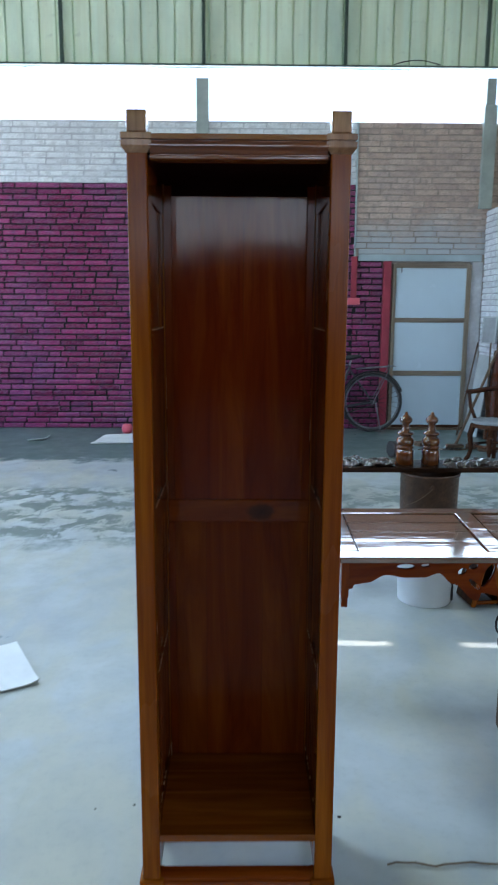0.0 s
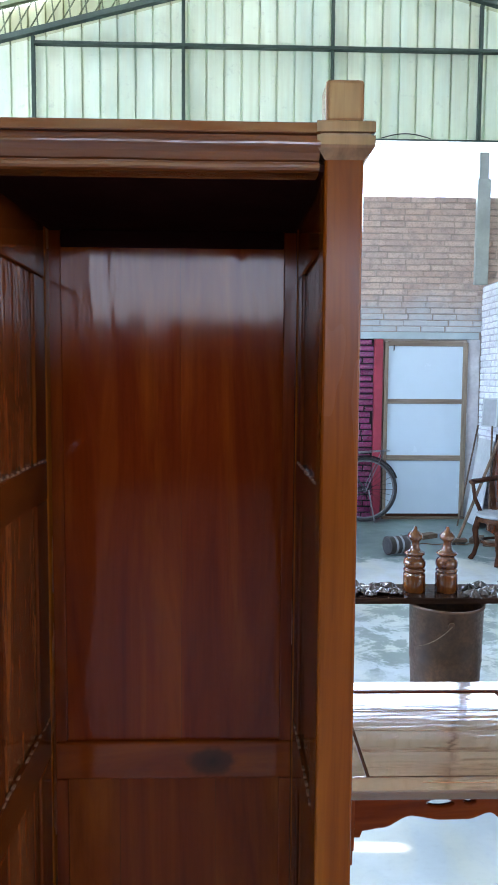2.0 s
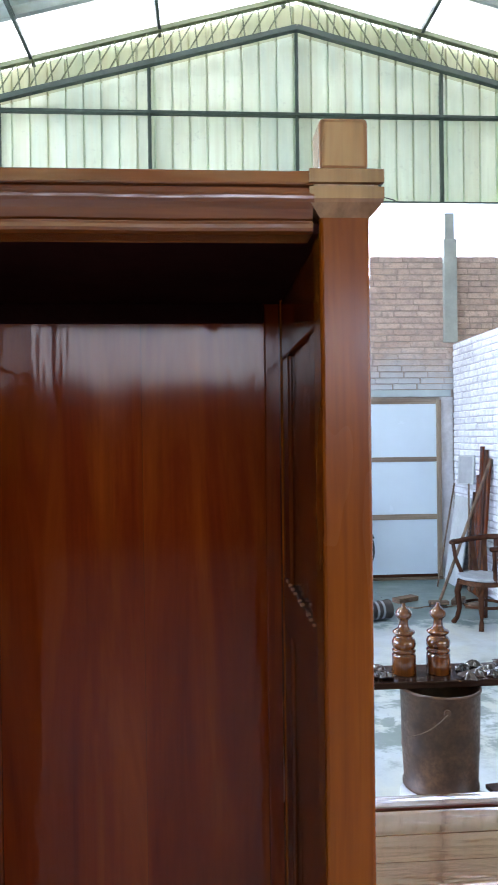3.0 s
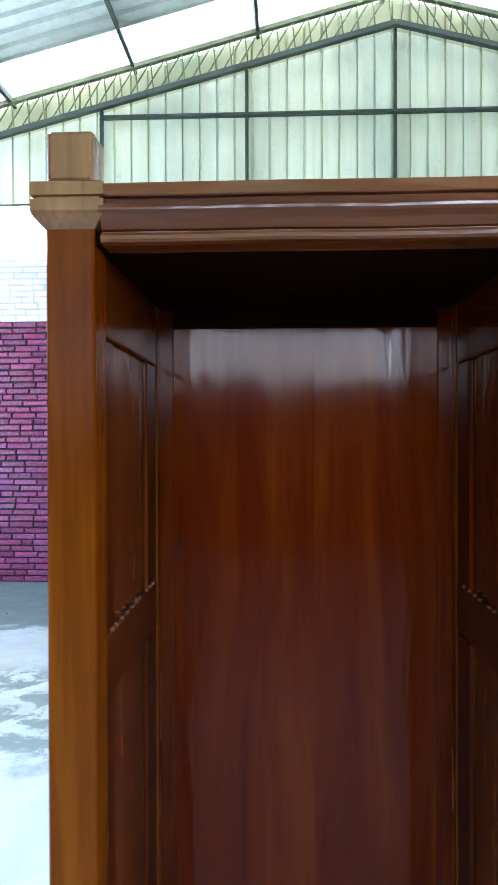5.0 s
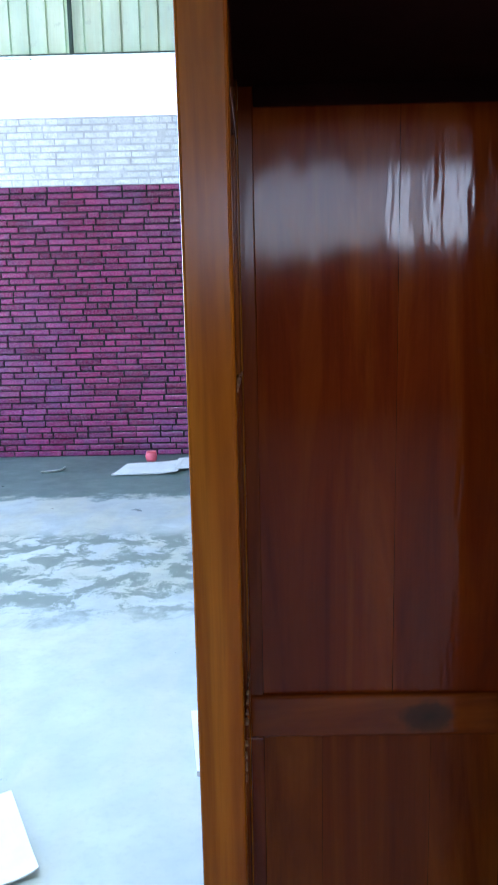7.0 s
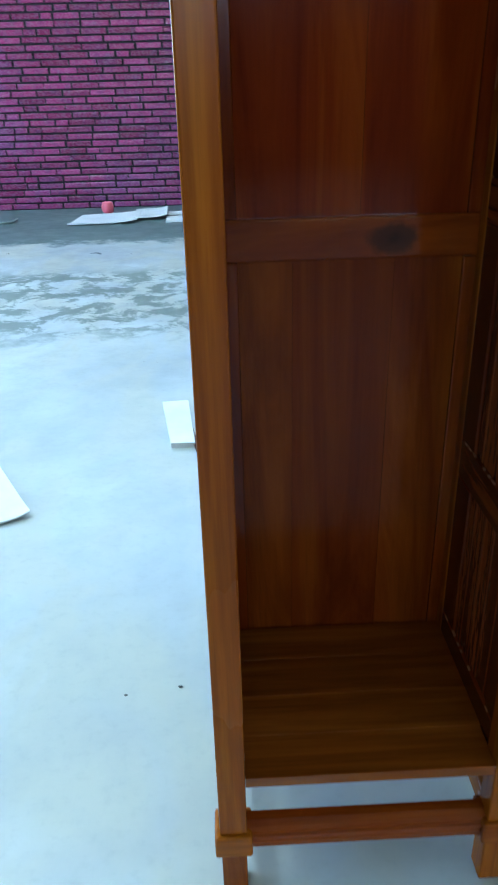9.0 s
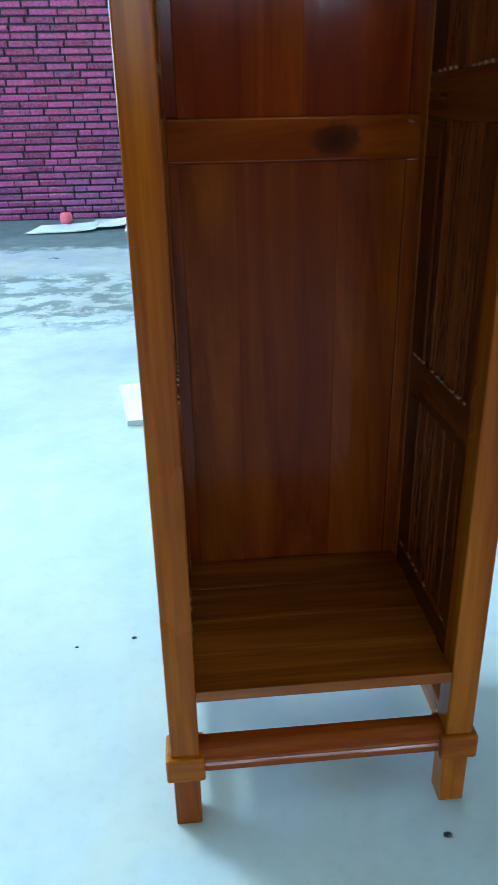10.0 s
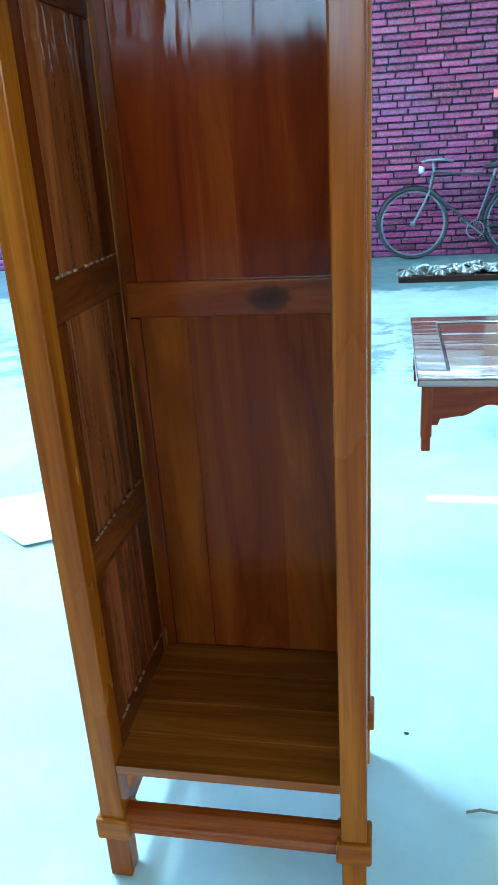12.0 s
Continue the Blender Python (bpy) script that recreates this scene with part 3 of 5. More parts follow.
def roof_sheet(name, side, y0, y1, material, label, pitch=0.23, xa=RIDGE_X, xe=None):
    verts, faces, cols = [], [], []
    y = y0
    while y < y1 - 1e-6:
        for dy, dz in ((0, 0), (pitch * 0.62, 0), (pitch * 0.70, 0.035), (pitch * 0.92, 0.035)):
            if y + dy < y1:
                cols.append((y + dy, dz))
        y += pitch
    cols.append((y1, 0))
    if xe is None:
        xe = X_LEFT - 0.5 if side < 0 else X_RIGHT + 0.5
    for cy, dz in cols:
        verts += [(xa, cy, roof_z(xa, 6.50) + dz), (xe, cy, roof_z(xe, 6.50) + dz)]
    for k in range(len(cols) - 1):
        faces.append((2 * k, 2 * k + 1, 2 * k + 3, 2 * k + 2))
    me = bpy.data.meshes.new(name)
    me.from_pydata(verts, [], faces)
    me.materials.append(material)
    ob = new(name, me)
    ob.modifiers.new("thickness", "SOLIDIFY").thickness = 0.002
    return tagged(ob, label, "roof", kind="structure")


for side, nm in ((-1, "left"), (1, "right")):
    if side > 0:
        roof_sheet("roof_" + nm, side, Y_REAR - 0.4, 2.503, roof_sheet_mat, "grey green ribbed roof sheets")
    else:
        # one sheet of this slope is translucent
        roof_sheet("roof_" + nm, side, Y_REAR - 0.4, 1.583, roof_sheet_mat, "grey green ribbed roof sheets")
        roof_sheet("roof_middle_" + nm, side, 1.583, 2.503, roof_sheet_mat, "grey green ribbed roof sheets", xe=-1.8)
        roof_sheet("roof_light_sheet", side, 1.583, 2.503, skylight_mat, "white translucent sheet in the roof", xa=-1.8, xe=-2.9)
        roof_sheet("roof_lower_" + nm, side, 1.583, 2.503, roof_sheet_mat, "grey green ribbed roof sheets", xa=-2.9)
    roof_sheet("roof_upper_" + nm, side, 2.524, 6.88, roof_sheet_mat, "grey green ribbed roof sheets")
    roof_sheet("roof_light_" + nm, side, 6.88, Y_WALL + 0.5, skylight_mat, "white translucent roof sheet along the gable", 0.3)
# unseen strip added over the sheet lap; its two gaps cast floor sun patches
for x0, x1 in ((X_LEFT - 0.4, -1.25), (-1.00, -0.70), (-0.51, RIDGE_X - 0.02), (RIDGE_X + 0.02, X_RIGHT + 0.4)):
    bm = bmesh.new()
    ring = [bm.verts.new((x, y, roof_z(x, 6.545) + dz)) for x in (x0, x1) for y in (2.38, 2.64) for dz in (0.0, 0.003)]
    bmesh.ops.convex_hull(bm, input=ring)
    tagged(finish(bm, "sun_slot_strip", roof_sheet_mat), "unseen grey green strip over the roof lap, gapped for sun patches", "roof", kind="structure")
for x in (-5.75, -4.39, -3.03, -1.665, -0.303, 1.06, 2.6, 3.96, 5.32, 6.68):
    z = roof_z(x, 6.44)
    m = pose(x, 0, z, 0, 0, 0) @ Matrix.Rotation(math.atan(SLOPE) * (1 if x > RIDGE_X else -1), 4, "Y")
    bm = box((-0.018, Y_REAR, -0.05), (0.018, Y_WALL + 0.1, 0.05))
    bmesh.ops.transform(bm, matrix=m, verts=bm.verts)
    tagged(finish(bm, "purlin", steel_green), "dark green steel roof purlin", "purlin", group="purlins", kind="structure")


# door in the far wall
def make_door():
    ob = thing("door_1", "closed door of frosted panels in a thin wooden frame", "door", kind="structure")
    yf = Y_WALL - 0.045
    glassy = plain("frosted_blue_panel", (0.54, 0.65, 0.73), 0.18, 0.0, 6, 0.05, 0.02)
    pale = [wood("pale_door_frame_" + n, i, (0.12, 0.09, 0.065), (0.22, 0.17, 0.125), (0.33, 0.27, 0.21), coat=0.2, rough=0.5) for i, n in enumerate("xyz")]
    x0, x1 = 1.835, 2.775
    part("stile", box((x0, yf, 0.03), (x0 + 0.042, Y_WALL + 0.01, 2.0), 0.004), pale[2], ob)
    part("stile", box((x1 - 0.055, yf, 0.03), (x1, Y_WALL + 0.01, 2.0), 0.004), pale[2], ob)
    for z0, z1 in ((1.955, 2.012), (1.312, 1.365), (0.668, 0.728)):
        part("rail", box((x0 + 0.042, yf + 0.004, z0), (x1 - 0.055, Y_WALL + 0.01, z1), 0.004), pale[0], ob)
    part("rail", box((x0 + 0.042, yf + 0.004, 0.03), (x1 - 0.055, Y_WALL + 0.01, 0.06), 0.004), dark_wood[0], ob, "dark bottom rail")
    for z0, z1 in ((0.06, 0.668), (0.728, 1.312), (1.365, 1.955)):
        part("pane", box((x0 + 0.042, yf + 0.018, z0), (x1 - 0.055, yf + 0.026, z1)), glassy, ob, "pale blue frosted panel")
    part("latch", box((1.93, yf - 0.012, 1.90), (1.94, yf + 0.004, 1.965), 0.002), black_iron, ob)
    part("threshold", box((x0, yf - 0.02, 0.0), (x1, Y_WALL + 0.01, 0.029), 0.004), old_wood[0], ob)
    return ob


make_door()


# ---------------------------------------------------------------- the cabinet
def warped_board(x0, x1, z0, z1, y, lean, rr):
    """A thin upright board, cupped and a little bowed, whose upper end leans forward."""
    bm = bmesh.new()
    nx, nz = 5, 40
    cup, ph, turn = rr.uniform(-0.0005, 0.0005), rr.uniform(0, 6.28), rr.uniform(-0.0006, 0.0006)
    rows = []
    for j in range(nz + 1):
        w = j / nz
        z = z0 + (z1 - z0) * w
        bow = 0.0004 * math.sin(7 * w + ph) + (0.22 * max(0.0, z - 1.70) ** 2 if lean else 0.0)
        row = []
        for i in range(nx + 1):
            u = 2 * i / nx - 1
            row.append(bm.verts.new((x0 + (x1 - x0) * i / nx, y - lean * w - bow + cup * u * u + turn * u * math.sin(3 * w + ph), z)))
        rows.append(row)
    for p, q in zip(rows, rows[1:]):
        for i in range(nx):
            bm.faces.new((p[i], p[i + 1], q[i + 1], q[i]))
    rim = [rows[0][i] for i in range(nx + 1)] + [r[-1] for r in rows[1:]] + [rows[-1][i] for i in range(nx - 1, -1, -1)] + [rows[j][0] for j in range(nz - 1, 0, -1)]
    back = [bm.verts.new((v.co.x, y + 0.006, v.co.z)) for v in rim]
    rim = [bm.verts.new(v.co) for v in rim]
    for k in range(len(rim)):
        n = (k + 1) % len(rim)
        bm.faces.new((rim[k], back[k], back[n], rim[n]))
    bm.faces.new(back)
    return bm


def make_cabinet():
    ob = thing("display_cabinet", "tall narrow open teak cabinet, reddish brown and freshly varnished", "cabinet")
    XO, P, D = 0.225, 0.0415, 0.345        # half width, post width, back of the rear posts
    xi = XO - P
    zc = 1.786
    # posts with collars, capitals and square finials
    for sx in (-1, 1):
        for y0, nm in ((0.0, "front_post"), (D - P, "back_post")):
            a, b = sorted((sx * XO, sx * xi))
            post = part(nm, box((a, y0, 0.138), (b, y0 + P, zc + 0.002), 0.003), teak[2], ob)
            t = 0.0012
            part("foot", box((a + t, y0 + t, 0.0), (b - t, y0 + P - t, 0.097), 0.003), teak[2], post)
            part("collar", box((a - 0.008, y0 - 0.008, 0.096), (b + 0.008, y0 + P + 0.008, 0.139), 0.005, 3), teak[0], post)
            e = 0.0098
            cap = bmesh.new()
            rings = [(0.0, zc - 0.001), (e - 0.001, zc + 0.009), (e, zc + 0.012), (e, zc + 0.0215), (e - 0.004, zc + 0.0222), (e - 0.004, zc + 0.0242), (e, zc + 0.025), (e, zc + 0.0355), (e - 0.002, zc + 0.0368), (0.002, zc + 0.0385)]
            prev = None
            for ex, z in rings:
                ring = [cap.verts.new(p) for p in ((a - ex, y0 - ex, z), (b + ex, y0 - ex, z), (b + ex, y0 + P + ex, z), (a - ex, y0 + P + ex, z))]
                if prev:
                    for k in range(4):
                        cap.faces.new((prev[k], prev[(k + 1) % 4], ring[(k + 1) % 4], ring[k]))
                else:
                    cap.faces.new(ring[::-1])
                prev = ring
            cap.faces.new(prev)
            part("capital", cap, cap_pale, post, "grooved square capital")
            part("finial", box((a + 0.0005, y0 + 0.0005, zc + 0.038), (b - 0.0005, y0 + P - 0.0005, zc + 0.0815), 0.004, 3), cap_pale, post, "pale square block finial")
    # moulded cornice, front and sides
    zt = zc + 0.035

    def cornice(depth):
        out = [(-0.0055, zt), (-0.0070, zt - 0.0012), (-0.0075, zt - 0.0100), (-0.0065, zt - 0.0112), (-0.001, zt - 0.0116), (-0.001, zt - 0.0136), (-0.0062, zt - 0.0140)]
        for k in range(11):
            u = k / 10
            out.append((-0.0066 - 0.0038 * math.sin(math.pi * min(1.0, u * 1.5)) + 0.0070 * max(0.0, u - 0.42) ** 1.3 / 0.49, zt - 0.0146 - 0.0226 * u))
        out += [(0.003, zt - 0.0382), (0.003, zt - 0.0398), (-0.0022, zt - 0.0402), (-0.0034, zt - 0.0425), (-0.0034, zt - 0.0455), (-0.002, zt - 0.0478), (0.004, zt - 0.049), (depth, zt - 0.049), (depth, zt)]
        return out
    part("cornice", moulding(cornice(0.03), -xi + 0.006, xi - 0.006, wavy=3.0), cap_wood[0], ob, "moulded front cornice with a dark groove")
    for sx in (-1, 1):
        m = Matrix.Translation((sx * (XO - 0.004), D / 2, 0)) @ Matrix.Rotation(radians(90) * sx, 4, "Z")
        part("cornice", moulding(cornice(0.03), -(D / 2 - P - 0.006), D / 2 - P - 0.006, m), teak[1], ob)
    part("cornice", moulding(cornice(0.011), -xi + 0.006, xi - 0.006, Matrix.Translation((0, D, 0)) @ Matrix.Rotation(radians(180), 4, "Z")), teak[0], ob)
    part("top_board", box((-xi - 0.012, 0.029, zt - 0.020), (xi + 0.012, D - 0.03, zt - 0.006)), teak_red[1], ob)
    part("ceiling_board", box((-xi - 0.01, 0.006, zc - 0.0125), (xi + 0.01, D - 0.010, zc - 0.004), 0.001), shade_black, ob, "underside of the top, darkened for its shade")
    beads = random.Random(12)
    # side frames: rails flush with the posts, sunk panels
    for sx in (-1, 1):
        s = lambda x0, x1: sorted((sx * x0, sx * x1))
        for z0, z1 in ((1.70, 1.774), (1.375, 1.434), (0.978, 1.039), (0.578, 0.642), (0.242, 0.30)):
            a, b = s(xi + 0.001, XO - 0.006)
            part("side_rail", box((a, P - 0.001, z0), (b, D - P + 0.001, z1), 0.0025), side_wood, ob)
            if z0 < 1.6:
                # pale dashes that paint the glints on the rail's upper edge
                a, b = s(xi - 0.0005, xi + 0.004)
                y = 0.062
                while y < D - P - 0.014:
                    if beads.random() < 0.8:
                        part("bead", box((a, y, z1 - 0.001), (b, y + beads.uniform(0.006, 0.014), z1 + beads.uniform(0.002, 0.004)), 0.001, 1), edge_glint, ob)
                    y += beads.uniform(0.017, 0.026)
        for z0, z1 in ((1.434, 1.70), (1.039, 1.375), (0.642, 0.978), (0.30, 0.578)):
            a, b = s(xi + 0.006, xi + 0.013)
            part("side_panel", box((a, P - 0.001, z0 - 0.003), (b, D - P + 0.001, z1 + 0.003)), panel_wood, ob)
            for y0, y1 in ((P - 0.001, P + 0.034), (D - P - 0.060, D - P + 0.001)):
                a2, b2 = s(xi + 0.0015, xi + 0.007)
                part("stile", box((a2, y0, z0 + 0.0005), (b2, y1, z1 - 0.0005), 0.002), side_wood_z, ob)
            # slim upright reeds on the panel
            for y in {0.642: (0.096, 0.218), 0.30: (0.096, 0.137, 0.178, 0.219)}.get(z0, ()):
                a2, b2 = s(xi + 0.0042, xi + 0.0075)
                part("reed", box((a2, y - 0.003, z0 + 0.0005), (b2, y + 0.003, z1 - 0.0005), 0.0015, 3), side_wood_z, ob)
    # back: stiles, rail with a knot, boards
    yb = 0.327
    for sx in (-1, 1):
        a, b = sorted((sx * (xi + 0.003), sx * (xi - 0.018)))
        for z0, z1 in ((0.246, 0.9265), (0.9885, 1.7735)):
            part("back_stile", box((a, yb, z0), (b, yb + 0.014, z1), 0.002), teak_in[2], ob)
    part("back_head", box((-xi + 0.018, yb - 0.004, 1.7485), (xi - 0.018, yb + 0.001, 1.7735), 0.002), shade_black, ob, "strip under the top, coloured dark for shade")
    part("back_rail", box((-xi - 0.002, yb - 0.001, 0.927), (xi + 0.002, yb + 0.014, 0.988), 0.004, 3), knot_rail, ob, "cross rail with a large dark knot")
    warp = random.Random(31)
    for z0, z1, cuts in ((0.25, 0.930, (-0.166, -0.085, 0.066, 0.166)), (0.982, 1.7735, (-0.166, 0.012, 0.166))):
        # hidden sheet added behind the boards to stop light at the seams
        part("back_sheet", box((-xi + 0.001, yb + 0.0145, z0 - 0.004), (xi - 0.001, yb + 0.0165, z1 - 0.004)), dark_wood[2], ob)
        for a, b in zip(cuts, cuts[1:]):
            part("back_board", warped_board(a, b - 0.0004, z0, z1, yb + 0.0075, 0.0085 if z0 > 0.9 else 0.0, warp), teak_red[2] if z0 > 0.9 else teak_low, ob, smooth=True)
    # bottom: shelf boards on bearers, and the moulded stretchers between the feet
    ys = (0.0, 0.078, 0.160, 0.245, 0.327)
    for k, (a, b) in enumerate(zip(ys, ys[1:])):
        x = xi if k == 0 else xi + 0.008
        part("shelf_board", box((-x + 0.0003, a + 0.0003, 0.239), (x - 0.0003, b + 0.0002, 0.257), 0.0004, 1), shelf_wood, ob)
    for sx in (-1, 1):
        a, b = sorted((sx * (xi - 0.008), sx * (xi - 0.0003)))
        part("bearer", box((a, P + 0.001, 0.207), (b, D - P - 0.001, 0.238), 0.002), shade_black, ob, "bearer under the shelf, coloured dark for shade")
        a, b = sorted((sx * (xi + 0.006), sx * (XO - 0.007)))
        part("side_stretcher", box((a, P - 0.001, 0.108), (b, D - P + 0.001, 0.152), 0.003), teak[1], ob)
    prof = [(0.004, 0.104), (0.002, 0.116), (0.005, 0.121), (0.0005, 0.124), (-0.0005, 0.127), (0.0005, 0.130), (0.005, 0.132), (0.005, 0.136), (0.010, 0.140), (0.020, 0.145), (0.034, 0.147), (0.036, 0.140), (0.036, 0.104)]
    part("stretcher", moulding(prof, -xi - 0.001, xi + 0.001), teak_in[0], ob, "moulded front stretcher")
    part("stretcher", moulding(prof, -xi - 0.001, xi + 0.001, Matrix.Translation((0, D, 0)) @ Matrix.Rotation(radians(180), 4, "Z")), teak[0], ob)
    return ob


make_cabinet()


# ---------------------------------------------------------------- things in the workshop
def make_table():
    """A loose table top with its carved apron, lying on a black drum."""
    ob = thing("low_table", "glossy brown table top with carved apron, propped on a drum", "table", Matrix.Translation((0, 1.155, 0.739)) @ Matrix.Rotation(radians(2.3), 4, "X") @ Matrix.Translation((0, -1.155, -0.739)))
    x0, x1, y0, y1, zt = 0.315, 1.64, 0.645, 1.155, 0.739
    th, f = 0.020, 0.055
    # frame of the top
    part("frame_rail", box((x0, y0, zt - th), (x1, y0 + f, zt), 0.004, 3), table_wood, ob)
    part("frame_rail", box((x0, y1 - f, zt - th), (x1, y1, zt), 0.004, 3, Matrix.Translation((0, y1 - f, zt)) @ Matrix.Rotation(radians(-1.3), 4, "X") @ Matrix.Translation((0, f - y1, -zt))), table_wood, ob)
    for a, b in ((x0, x0 + 0.065), (0.802, 0.862), (x1 - 0.085, x1)):
        part("frame_stile", box((a, y0 + f + 0.001, zt - th), (b, y1 - f - 0.001, zt - 0.0003), 0.002), table_wood, ob)
    for a, b in ((x0 + 0.065, 0.802), (0.862, x1 - 0.085)):
        n = 4
        w = (y1 - y0 - 2 * f - 0.016) / n
        part("groove", box((a, y0 + f, zt - th + 0.002), (b, y1 - f, zt - 0.012)), dark_wood[0], ob, "dark groove round the sunk panel")
        for k in range(n):
            ya = y0 + f + 0.008 + k * w
            # each board lies crowned and a little askew in its frame
            tip = radians((-0.1, -0.3, -0.7, -0.9)[k])
            m = Matrix.Translation((0, ya + w / 2, zt - 0.0045)) @ Matrix.Rotation(tip, 4, "X")
            bd = bmesh.new()
            n2, rings = 8, []
            for i in range(n2 + 1):
                v = (i / n2 - 0.5) * w
                crown = 0.0002 * (1 - (2 * i / n2 - 1) ** 2)
                rings.append([bd.verts.new((a + 0.008, v, crown)), bd.verts.new((b - 0.008, v, crown)), bd.verts.new((b - 0.008, v, -0.007)), bd.verts.new((a + 0.008, v, -0.007))])
            for p, q in zip(rings, rings[1:]):
                for j in range(4):
                    bd.faces.new((p[j], p[(j + 1) % 4], q[(j + 1) % 4], q[j]))
            bd.faces.new(rings[0][::-1])
            bd.faces.new(rings[-1])
            bmesh.ops.transform(bd, matrix=m, verts=bd.verts)
            part("panel_board", bd, table_wood, ob)
    # carved apron along the front and back, plain ones at the ends
    xa, xb, xm = x0 + 0.03, x1 - 0.03, (x0 + x1) / 2

    keys = ((0.0, -0.100), (0.004, -0.100), (0.0041, -0.092), (0.020, -0.092), (0.0201, -0.077), (0.062, -0.071), (0.121, -0.045), (0.187, -0.054), (0.241, -0.053), (0.288, -0.039), (0.335, -0.075), (0.412, -0.132), (0.424, -0.132), (0.4241, -0.105), (0.50, -0.118), (0.70, -0.118))

    def low(x):
        d = (xm - xa) - abs(x - xm)
        for (d0, h0), (d1, h1) in zip(keys, keys[1:]):
            if d <= d1:
                u = min(1.0, max(0.0, (d - d0) / (d1 - d0)))
                return zt - th + h0 + (h1 - h0) * (u * u * (3 - 2 * u))
        return zt - th + keys[-1][1]

    n = 240
    outline = [(xa + (xb - xa) * k / n, low(xa + (xb - xa) * k / n)) for k in range(n + 1)] + [(xb, zt - th), (xa, zt - th)]
    holes = []
    half = ((0.4495, -0.018, 0.030, 0.010, 0.0), (0.3875, -0.014, 0.015, 0.007, 0.0), (0.2700, -0.034, 0.014, 0.013, 0.3), (0.2355, -0.017, 0.016, 0.011, 0.0), (0.2275, -0.078, 0.010, 0.020, -0.9),
            (0.1875, -0.047, 0.0165, 0.040, 0.35), (0.148, -0.055, 0.0165, 0.049, -0.15), (0.105, -0.057, 0.0195, 0.051, 0.3), (0.055, -0.058, 0.0205, 0.051, -0.25))
    for c, zr, rx, rz, lean in [(-h[0], *h[1:]) for h in half] + [(0.0, -0.058, 0.0235, 0.050, 0.0)] + [(h[0], *h[1:4], -h[4]) for h in half]:
        ring = []
        for k in range(16):
            a = -2 * math.pi * k / 16
            dz = rz * math.sin(a)
            ring.append((xm + c + rx * math.cos(a) + lean * dz, zt - th + zr + dz))
        holes.append(ring)
    apron = part("apron", plate(outline, holes, 0.016, Matrix.Translation((0, y0 + 0.025, 0))), teak_in[0], ob, "wavy apron with pierced scrollwork")
    part("apron", plate(outline, holes, 0.016, Matrix.Translation((0, y1 - 0.025, 0))), teak_in[0], ob, "wavy apron with pierced scrollwork")
    for x in (x0 + 0.025, x1 - 0.025):
        prof = [(y0 + 0.045, 0.650), (y0 + 0.10, 0.668), (y0 + 0.16, 0.698), (y1 - 0.16, 0.698), (y1 - 0.10, 0.668), (y1 - 0.045, 0.650), (y1 - 0.045, zt - th), (y0 + 0.045, zt - th)]
        part("end_apron", moulding(prof, x - 0.008, x + 0.008), teak[1], ob)
    for x in (x0 + 0.022, x1 - 0.022):
        for y in (y0 + 0.026, y1 - 0.026):
            leg = part("leg_stub", box((x - 0.012, y - 0.015, 0.60), (x + 0.012, y + 0.015, zt - th), 0.002), teak_in[2], ob)
            part("foot", box((x - 0.010, y - 0.013, 0.566), (x + 0.010, y + 0.013, 0.601), 0.003), teak_in[2], leg, "small stepped foot")
    return ob


make_table()


def make_drum():
    ob = thing("oil_drum", "black steel drum with scuffed pale base holding up the table", "drum", pose(1.065, 0.87, 0))
    part("body", lathe([(0, 0.30), (0.140, 0.30), (0.146, 0.305), (0.146, 0.315), (0.140, 0.32), (0.140, 0.48), (0.147, 0.49), (0.140, 0.50), (0.140, 0.668), (0.146, 0.674), (0.146, 0.684), (0.138, 0.6865), (0, 0.6865)], 40), black_tin, ob, smooth=True)
    part("base", lathe([(0, 0), (0.132, 0), (0.132, 0.30), (0, 0.30)], 40), old_wood[2], ob, "scuffed grey wooden block")
    part("wire_loop", tube([(-0.150 + 0.014 * math.cos(a), -0.02 + 0.02 * math.sin(a * 0.5), 0.40 + 0.035 * math.sin(a)) for a in [k * 0.5 for k in range(26)]], 0.004, 6), black_iron, ob)
    return ob


make_drum()

PAIL_X, PAIL_Y = 0.98, 2.15


def make_white_bucket():
    ob = thing("white_bucket", "white plastic bucket standing upright on the floor", "bucket", pose(PAIL_X - 0.018, PAIL_Y - 0.07, 0))
    part("body", lathe([(0, 0.0), (0.132, 0.0), (0.136, 0.006), (0.145, 0.245), (0.151, 0.247), (0.151, 0.266), (0.143, 0.268), (0.134, 0.02), (0, 0.02)], 48), white_plastic, ob, smooth=True)
    part("lid", lathe([(0, 0.2685), (0.148, 0.2685), (0.153, 0.272), (0.153, 0.282), (0, 0.282)], 48), white_plastic, ob)
    part("seam", box((0.118, -0.082, 0.02), (0.127, -0.070, 0.245), 0.002), rubber, ob, "dark strap down the side")
    return ob


